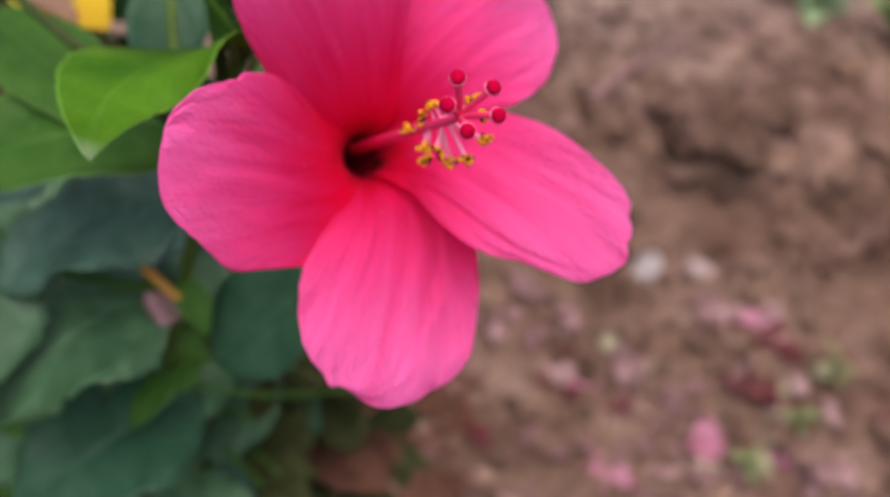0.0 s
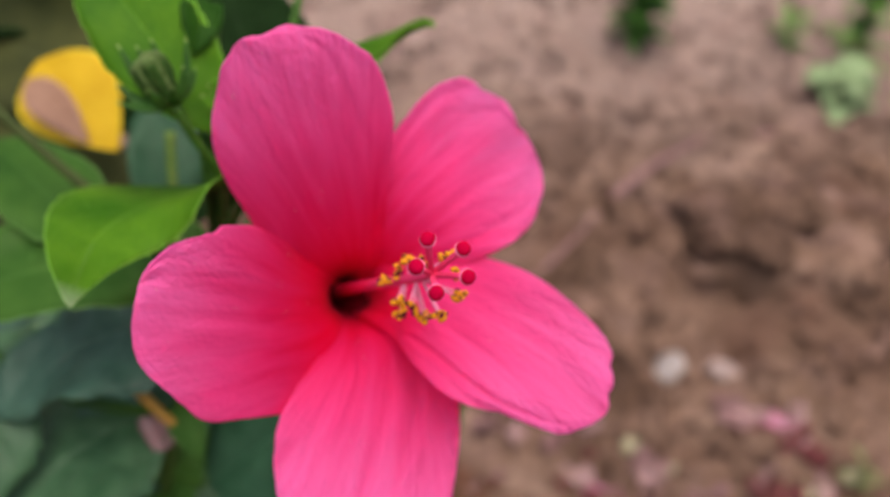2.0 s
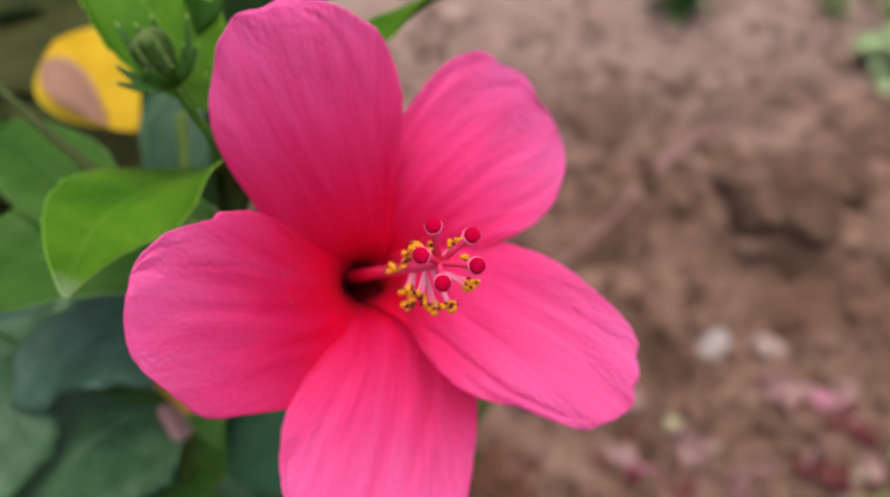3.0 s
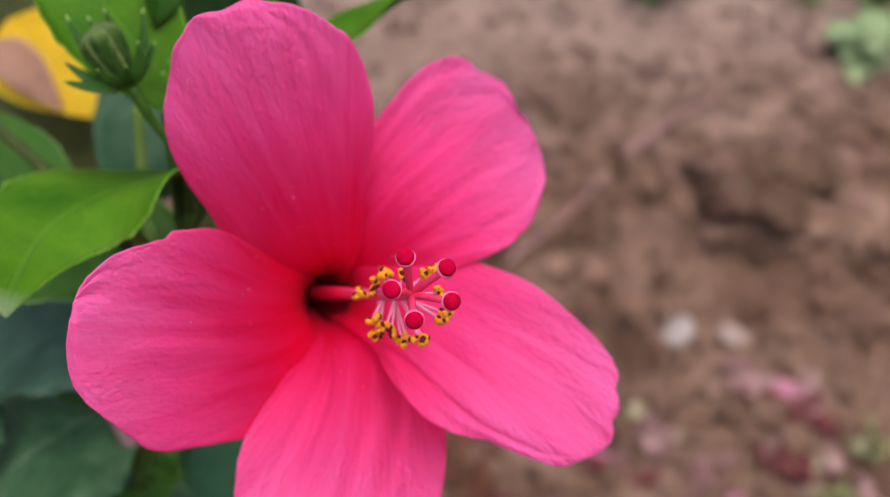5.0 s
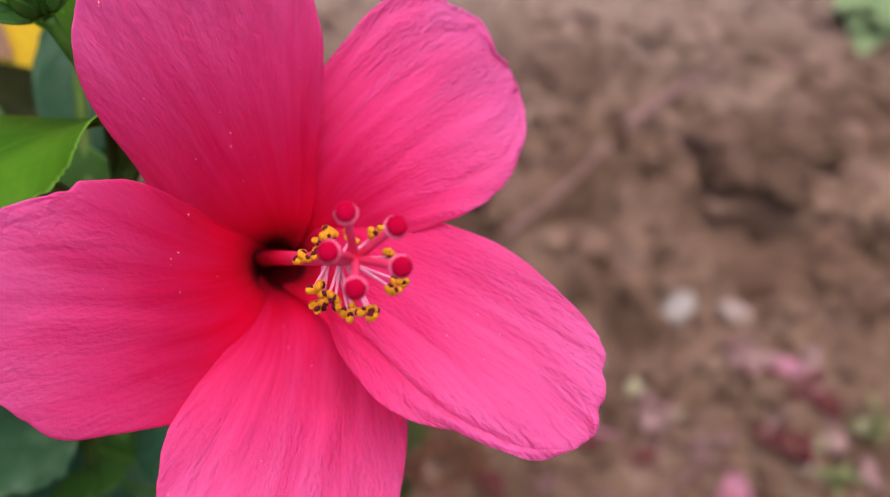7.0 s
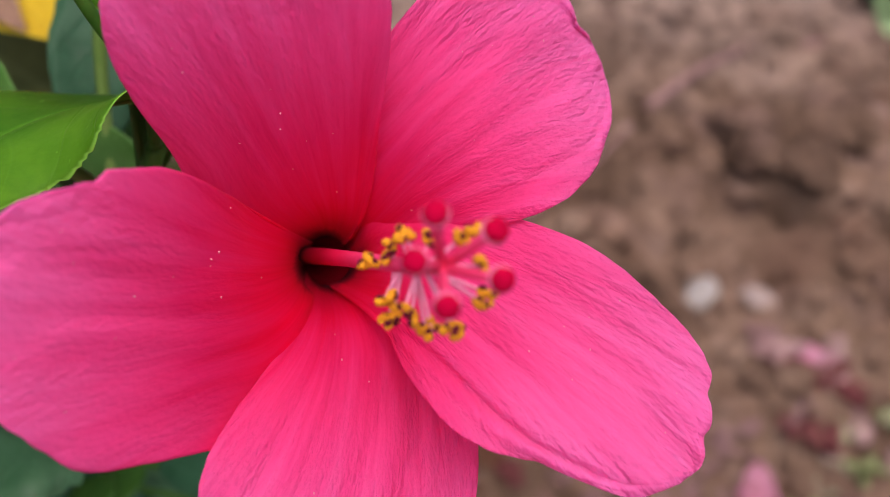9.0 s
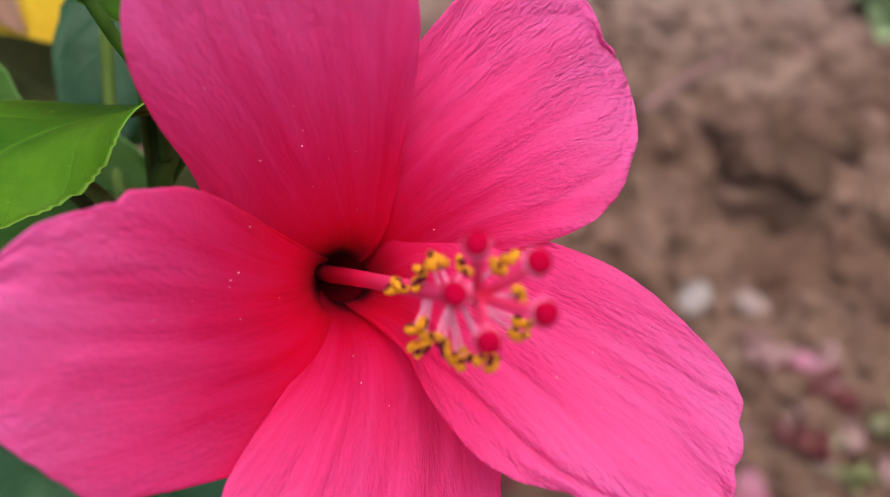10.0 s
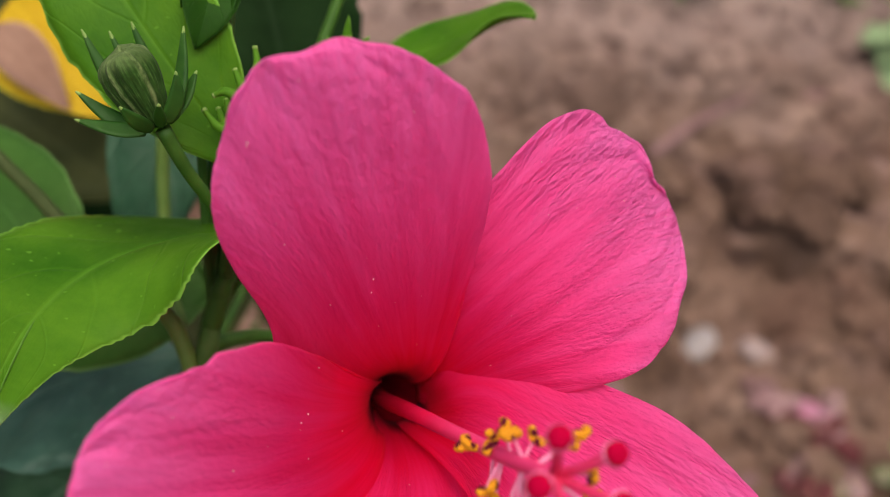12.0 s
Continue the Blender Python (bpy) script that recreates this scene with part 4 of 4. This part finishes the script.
part("wilted_petal", sheet(bmesh.new(), wilt, 12, 6, 0.0005), DRY_PINK, bush, "wilted pale pink petal caught on the leaves")
rnd = random.Random(23)
for k in range(36):
    # small glossy leaves on the lower shoots, some with painted sky sheen
    a, b = (k % 6) / 5, (k // 6) / 5
    c = Vector((-0.105 + 0.066 * a, -0.012 - 0.088 * b, -0.085 - 0.065 * b)) + Vector((rnd.uniform(-1, 1), rnd.uniform(-1, 1), rnd.uniform(-1, 1))) * 0.012 + Vector((0, 0, -0.03))
    if k % 3 or c.x > -0.050:
        continue
    turn = rnd.uniform(0, 6.283)
    long = rnd.uniform(0.030, 0.046)
    d = Vector((math.cos(turn), 0.8 * math.sin(turn), -0.4 * math.sin(turn) + rnd.uniform(-0.3, 0.2))).normalized() * long / 2
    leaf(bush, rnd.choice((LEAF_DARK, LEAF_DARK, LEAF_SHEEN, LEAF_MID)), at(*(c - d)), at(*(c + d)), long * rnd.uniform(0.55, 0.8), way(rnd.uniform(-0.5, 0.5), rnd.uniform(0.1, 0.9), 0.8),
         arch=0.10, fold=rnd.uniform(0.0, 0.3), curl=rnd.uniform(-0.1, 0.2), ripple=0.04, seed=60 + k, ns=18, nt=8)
for k in range(46):
    # the lowest leaves: dark ones added to stand in for shade over the litter
    c = Vector((-0.065 + 0.080 * rnd.random(), -0.060 - 0.085 * rnd.random(), -0.24 - 0.10 * rnd.random()))
    turn = rnd.uniform(0, 6.283)
    d = Vector((math.cos(turn), 0.8 * math.sin(turn), -0.4 * math.sin(turn))) * rnd.uniform(0.010, 0.020)
    leaf(bush, LEAF_OLIVE if k % 3 else LEAF_BROWN, at(*(c - d)), at(*(c + d)), d.length * 1.3, way(rnd.uniform(-0.4, 0.4), rnd.uniform(0.1, 0.9), 0.8), arch=0.1, fold=0.2, seed=160 + k, ns=16, nt=6)
for k in range(26):
    # small dull leaves of the shoots that fill the gap beside the flower's foot
    c = Vector((-0.074 + 0.046 * rnd.random(), -0.066 - 0.050 * rnd.random(), -0.17 - 0.07 * rnd.random()))
    turn = rnd.uniform(0, 6.283)
    d = Vector((math.cos(turn), 0.8 * math.sin(turn), -0.4 * math.sin(turn))) * rnd.uniform(0.009, 0.016)
    leaf(bush, LEAF_OLIVE if k % 4 else LEAF_TEAL, at(*(c - d)), at(*(c + d)), d.length * 1.2, way(rnd.uniform(-0.4, 0.4), rnd.uniform(0.1, 0.8), 0.8), arch=0.1, fold=0.2, ripple=0.04, seed=320 + k, ns=16, nt=6)
leaf(bush, LEAF_TEAL, at(-0.044, -0.052, -0.105), at(-0.010, -0.030, -0.100), 0.034, way(0.2, 0.5, 0.85), arch=0.06, fold=0.1, seed=12)
leaf(bush, LEAF_MID, at(-0.0505, -0.0290, -0.093), at(-0.0425, -0.0450, -0.090), 0.010, way(0.2, 0.5, 0.85), arch=0.06, fold=0.15, seed=41, ns=18, nt=6)
leaf(bush, LEAF_MID, at(-0.0560, -0.0560, -0.112), at(-0.0690, -0.0720, -0.110), 0.011, way(-0.2, 0.5, 0.85), arch=0.06, fold=0.15, seed=42, ns=18, nt=6)
leaf(bush, LEAF_MID, at(-0.0500, -0.0540, -0.116), at(-0.0600, -0.0640, -0.112), 0.008, way(0.1, 0.6, 0.8), arch=0.06, fold=0.15, seed=43, ns=18, nt=6)
part("twig", tube(bmesh.new(), [at(-0.0655, -0.0195, -0.088), at(-0.058, -0.027, -0.089), at(-0.0525, -0.0325, -0.0895), at(-0.0500, -0.0345, -0.090)], (0.0015, 0.0015, 0.0015, 0.0013), 12, 8), STEM_YELLOW, bush)

# ---- shoots, side leaves and the leaves deeper in the plant ----
def shoot(centre, size, count, seed, material=LEAF_BRIGHT):
    """A tuft of tiny pointed leaves."""
    rnd = random.Random(seed)
    for k in range(count):
        a = 2 * math.pi * k / count + rnd.uniform(-0.3, 0.3)
        end = Vector(centre) + Vector((math.cos(a) * 0.7, 0.75 + 0.45 * math.sin(a), 0.5 * math.sin(a * 2))) * size * rnd.uniform(0.7, 1.1)
        leaf(bush, material, at(*centre), at(*end), size * 0.28, way(0.3 * math.cos(a), 0.5, 0.8), arch=-0.06, fold=0.3, seed=k, ns=12, nt=4, rib=False, serrate=0)


shoot((-0.0085, 0.0465, -0.022), 0.0055, 4, 3)
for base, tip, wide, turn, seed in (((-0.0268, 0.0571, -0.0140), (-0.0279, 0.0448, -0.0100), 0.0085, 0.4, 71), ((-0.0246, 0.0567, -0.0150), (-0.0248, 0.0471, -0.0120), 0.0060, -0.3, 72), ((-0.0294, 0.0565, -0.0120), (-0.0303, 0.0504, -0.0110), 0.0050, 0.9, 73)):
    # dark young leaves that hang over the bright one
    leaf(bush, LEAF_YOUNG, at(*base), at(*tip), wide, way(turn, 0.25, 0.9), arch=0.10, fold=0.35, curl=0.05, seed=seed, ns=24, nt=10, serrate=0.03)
part("shoot", tube(bmesh.new(), [at(*p) for p in ((-0.0251, 0.0537, -0.0160), (-0.0248, 0.0478, -0.0150), (-0.0241, 0.0404, -0.0140), (-0.0225, 0.0250, -0.0220), (-0.0252, 0.0150, -0.030))], (0.0008, 0.0009, 0.0009, 0.0009, 0.001), 18, 8), STEM, bush)
for root, knee, end in (((-0.0194, 0.0400, -0.0100), (-0.0194, 0.0428, -0.0100), (-0.0199, 0.0455, -0.0100)), ((-0.0204, 0.0383, -0.0090), (-0.0214, 0.0402, -0.0090), (-0.0224, 0.0421, -0.0090)), ((-0.0208, 0.0372, -0.0080), (-0.0228, 0.0385, -0.0070), (-0.0248, 0.0379, -0.0070)),
                        ((-0.0220, 0.0335, -0.0090), (-0.0240, 0.0339, -0.0080), (-0.0262, 0.0363, -0.0080)), ((-0.0222, 0.0335, -0.0100), (-0.0237, 0.0348, -0.0100), (-0.0246, 0.0368, -0.0100)), ((-0.0225, 0.0349, -0.0110), (-0.0233, 0.0365, -0.0110), (-0.0237, 0.0382, -0.0110))):
    # bracts of a bud that the petal hides
    root, knee, end = Vector(root), Vector(knee), Vector(end)
    part("bract", tube(bmesh.new(), [at(*root), at(*knee), at(*end)], (0.0006, 0.0008, 0.0005, 0.0003), 12, 8, 0.2), LEAF_BRIGHT, bush)
    part("bract_tip", tube(bmesh.new(), [at(*knee.lerp(end, 0.75)), at(*knee.lerp(end, 0.92)), at(*(end * 1.0))], (0.0003, 0.00042, 0.0002), 8, 8), BRACT_TIP, bush)

rnd = random.Random(31)
for k in range(18):
    # leaves added out of sight behind the flower to shade the litter below
    c = Vector((-0.070 + 0.085 * rnd.random(), -0.070 + 0.095 * rnd.random(), -0.13 - 0.17 * rnd.random()))
    turn = rnd.uniform(0, 6.283)
    d = Vector((math.cos(turn), 0.7 * math.sin(turn), -0.6 * math.sin(turn))) * rnd.uniform(0.022, 0.030)
    leaf(bush, LEAF_DARK if c.x < -0.055 else LEAF_OLIVE, at(*(c - d)), at(*(c + d)), d.length * 1.35, way(rnd.uniform(-0.3, 0.3), 0.75, 0.65), arch=0.1, fold=0.15, seed=260 + k, ns=16, nt=6)
rnd = random.Random(11)
for k in range(90):
    u, v, w = -0.070 - 0.17 * rnd.random(), -0.17 + 0.37 * rnd.random(), -0.15 - 0.18 * rnd.random()
    if k < 16:
        u, v, w = -0.030 - 0.05 * rnd.random(), -0.055 - 0.08 * rnd.random(), -0.14 - 0.10 * rnd.random()
    u -= 0.25 * max(0.0, -0.15 - w)
    a = rnd.uniform(0, 6.283)
    long = rnd.uniform(0.050, 0.075)
    d = Vector((math.cos(a), math.sin(a) * 0.7, -0.35 * math.sin(a)))
    leaf(bush, (LEAF_SHADED if k % 3 else LEAF_OLIVE) if v > 0.0 else LEAF_DARK if rnd.random() < 0.85 else LEAF_MID, at(u, v, w), at(*(Vector((u, v, w)) + d * long)), long * rnd.uniform(0.55, 0.75),
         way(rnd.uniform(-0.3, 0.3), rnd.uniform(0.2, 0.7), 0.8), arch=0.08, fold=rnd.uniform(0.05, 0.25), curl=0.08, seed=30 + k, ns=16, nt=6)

# ---- things that lie and grow on the soil ----
def clod(x, y, size, seed, lift=0.0, flat=0.6):
    bm = bmesh.new()
    lump(bm, (0, 0, 0), size, seed, flat, 4, 0.34)
    for v in bm.verts:
        d = v.co.normalized()
        v.co += d * size * (0.16 * noise.noise(v.co / size * 4) + 0.09 * noise.noise(v.co / size * 9))
    bmesh.ops.translate(bm, vec=(x, y, ground_height(x, y, False) + size * (flat * (0.22 if size < 0.05 else -0.25) + lift)), verts=bm.verts)
    return tagged(part("earth_clod", bm, CLOD), "rough dry clod of reddish-brown earth on the soil", "clod", "earth clods")


for k, (x, y, size, *lift) in enumerate(((0.206, 0.764, 0.030, 0.55), (0.252, 0.764, 0.028, 0.55), (0.160, 0.768, 0.018), (0.300, 0.765, 0.026), (0.345, 0.79, 0.034), (0.195, 0.815, 0.028, 0.5), (0.215, 0.835, 0.030), (0.300, 0.845, 0.028, 0.5), (0.275, 0.845, 0.028),
                                  (0.120, 0.800, 0.020), (0.030, 0.925, 0.058), (0.36, 0.72, 0.018), (0.25, 0.69, 0.012), (0.40, 0.83, 0.04), (0.33, 0.90, 0.025),
                                  (0.14, 0.70, 0.012), (0.20, 0.93, 0.02), (0.42, 0.68, 0.02), (0.02, 0.84, 0.018), (0.30, 1.02, 0.022), (0.10, 1.05, 0.018),
                                  (0.05, 0.76, 0.014), (0.155, 0.735, 0.013), (0.31, 0.70, 0.015), (0.38, 0.76, 0.022), (0.26, 0.80, 0.017), (0.325, 0.83, 0.019),
                                  (0.14, 0.86, 0.018), (0.17, 0.83, 0.013), (0.24, 0.89, 0.021), (0.37, 0.86, 0.020), (0.28, 0.94, 0.017), (0.36, 0.95, 0.023), (0.08, 0.79, 0.012), (0.10, 0.66, 0.010),
                                  (0.16, 0.66, 0.009), (0.28, 0.655, 0.011), (0.34, 0.66, 0.013), (0.07, 0.62, 0.010), (0.22, 1.00, 0.019), (0.40, 1.03, 0.022), (0.16, 0.98, 0.015), (0.44, 0.77, 0.026))):
    clod(x, y, size, k * 1.37 + 0.4, *lift)


def fallen_petal(x, y, size, material, seed, label, category="petal"):
    """A withered petal, crumpled and curled on the soil."""
    rnd = random.Random(seed)
    a = rnd.uniform(0, 6.283)
    z = ground_height(x, y) + size * 0.10
    curl = rnd.uniform(0.3, 0.9)

    def spot(s, t):
        h = size * 0.34 * max(0.02, math.sin(math.pi * (0.06 + 0.90 * s) ** 0.8)) * (1 + 0.7 * noise.noise(Vector((s * 4, seed, 0.5 if t > 0 else 2.5))))
        px, py = (s - 0.5) * size, h * t * (1 - 0.25 * curl)
        pz = size * curl * (0.22 * t * t + 0.35 * (s - 0.4) ** 2) + size * 0.30 * noise.noise(Vector((s * 3.1, t * 2.3, seed))) + size * 0.10 * noise.noise(Vector((s * 9, t * 6, seed)))
        return (x + px * math.cos(a) - py * math.sin(a), y + px * math.sin(a) + py * math.cos(a), z + pz)

    ob = part("fallen_petal" if category == "petal" else "fallen_leaf", sheet(bmesh.new(), spot, 14, 8, 0.0005), material)
    return tagged(ob, label, category, "fallen petals" if category == "petal" else "fallen leaves")


PINK_LABEL, RED_LABEL = "withered pale pink petal curled on the soil", "withered maroon petal crumpled on the soil"
KINDS = ((DRY_PINK, PINK_LABEL), (DRY_RED, RED_LABEL), (DRY_MAUVE, "withered dull mauve petal crumpled on the soil"), (FRESH_PINK, "fallen magenta-pink petal lying on the soil"),
         (PALE_SCRAP, "pale greenish scrap of withered petal on the soil"))
for k, (x, y, size, kind) in enumerate(((0.227, 0.574, 0.030, 2), (0.247, 0.560, 0.036, 0), (0.291, 0.577, 0.040, 0), (0.286, 0.552, 0.036, 1), (0.262, 0.545, 0.028, 1), (0.300, 0.547, 0.032, 1), (0.272, 0.562, 0.030, 3),
                                        (0.278, 0.492, 0.032, 1), (0.232, 0.426, 0.046, 3), (0.287, 0.457, 0.036, 4), (0.157, 0.477, 0.030, 0), (0.122, 0.431, 0.036, 3), (0.064, 0.540, 0.044, 2),
                                        (0.081, 0.479, 0.032, 2), (0.099, 0.448, 0.034, 0), (0.120, 0.424, 0.026, 1), (0.291, 0.427, 0.034, 3), (0.155, 0.364, 0.044, 3), (0.342, 0.417, 0.034, 0), (0.170, 0.487, 0.028, 2),
                                        (0.271, 0.399, 0.030, 4), (0.310, 0.505, 0.030, 0), (0.255, 0.510, 0.034, 0), (0.330, 0.462, 0.026, 0), (0.200, 0.385, 0.030, 0), (0.190, 0.430, 0.030, 2), (0.268, 0.536, 0.036, 1), (0.298, 0.532, 0.034, 1), (0.246, 0.541, 0.030, 1), (0.234, 0.556, 0.038, 0), (0.288, 0.548, 0.036, 0), (0.276, 0.476, 0.036, 1), (0.252, 0.486, 0.028, 1), (0.284, 0.442, 0.040, 4), (0.163, 0.462, 0.036, 2))):
    fallen_petal(x, y, size, KINDS[kind][0], 200 + k, KINDS[kind][1])
rnd = random.Random(77)
for k in range(125):
    x, y = rnd.uniform(-0.02, 0.44), 0.28 + 0.25 * rnd.random() ** 1.2
    material, label = KINDS[rnd.choice((0, 0, 2, 2, 2, 2, 2, 1, 1, 4))]
    fallen_petal(x, y, rnd.uniform(0.014, 0.030), material, 300 + k, label)
for k in range(60):
    x, y = rnd.uniform(-0.22, 0.04), rnd.uniform(0.22, 0.42)
    brown = rnd.random() < 0.995
    fallen_petal(x, y, rnd.uniform(0.025, 0.05), LEAF_BROWN if brown else LEAF_TAN, 400 + k,
                 "dry reddish-brown leaf lying under the plant" if brown else "dry tan leaf lying under the plant", "leaf")


def fallen_twig(points, r):
    bm = tube(bmesh.new(), [(x, y, ground_height(x, y, False) + z + 0.018) for x, y, z in points], (r, r * 0.9, r * 0.6), 20, 7, 0.25)
    return tagged(part("fallen_twig", bm, TWIG), "thin dry pinkish-brown twig lying on the soil", "twig")


fallen_twig(((0.008, 0.632, 0.002), (0.050, 0.704, 0.002), (0.086, 0.785, -0.003)), 0.0028)
fallen_twig(((0.098, 0.804, 0.005), (0.140, 0.886, 0.008), (0.192, 0.980, 0.005)), 0.0042)
fallen_twig(((0.262, 1.035, -0.004), (0.300, 1.055, -0.002), (0.345, 1.075, -0.006)), 0.0035)


def weed(x, y, height, count, size, seed, spread=0.5, label="small green weed growing from the soil", material=None):
    """A little herb: a stalk and oval leaves round it."""
    rnd = random.Random(seed)
    z = ground_height(x, y) - 0.004
    top = Vector((x + rnd.uniform(-0.01, 0.01), y + rnd.uniform(-0.01, 0.01), z + height))
    herb = thing("weed", (x, y, z), label, "weed", "weeds")
    part("stalk", tube(bmesh.new(), [(x, y, z), Vector((x, y, z)).lerp(top, 0.5) + Vector((0.004, 0, 0)), top], (0.0020, 0.0016, 0.0010), 12, 7), STEM, herb)
    for k in range(count):
        s = 0.12 + 0.88 * (k + 0.5) / count
        a = k * 2.4 + rnd.uniform(-0.3, 0.3)
        root = Vector((x, y, z)).lerp(top, s)
        end = root + Vector((math.cos(a), math.sin(a), rnd.uniform(0.1, 0.6))) * size * rnd.uniform(0.7, 1.15)
        leaf(herb, material or WEED, root, end, size * spread, (0, 0, 1), arch=0.12, fold=0.1, curl=0.15, seed=k, ns=14, nt=6, rib=False, serrate=0.0)
    return herb


weed(0.374, 1.165, 0.05, 14, 0.055, 1, 0.8, "broad-leaved pale green weed growing from the soil", WEED_PALE)
weed(0.385, 1.25, 0.15, 24, 0.050, 2, 0.55, "tall thin green weed growing from the soil")
weed(0.315, 1.31, 0.06, 10, 0.035, 7, 0.5, "thin green weed beside the path")
weed(0.104, 1.215, 0.13, 60, 0.045, 3, 0.45, "dense dark green weed beside the path", LEAF_MID)
weed(0.470, 1.125, 0.07, 12, 0.045, 4, 0.6, "low green weed growing from the soil")
weed(0.335, 0.512, 0.035, 7, 0.022, 5, 0.25, "tiny yellowish-green seedling among fallen petals", WEED_DIM)
weed(0.305, 0.452, 0.020, 6, 0.020, 6, 0.4, "tiny pale green seedling among fallen petals", WEED_DIM)
weed(0.262, 0.392, 0.015, 6, 0.022, 8, 0.4, "tiny pale green seedling among fallen petals", WEED_DIM)
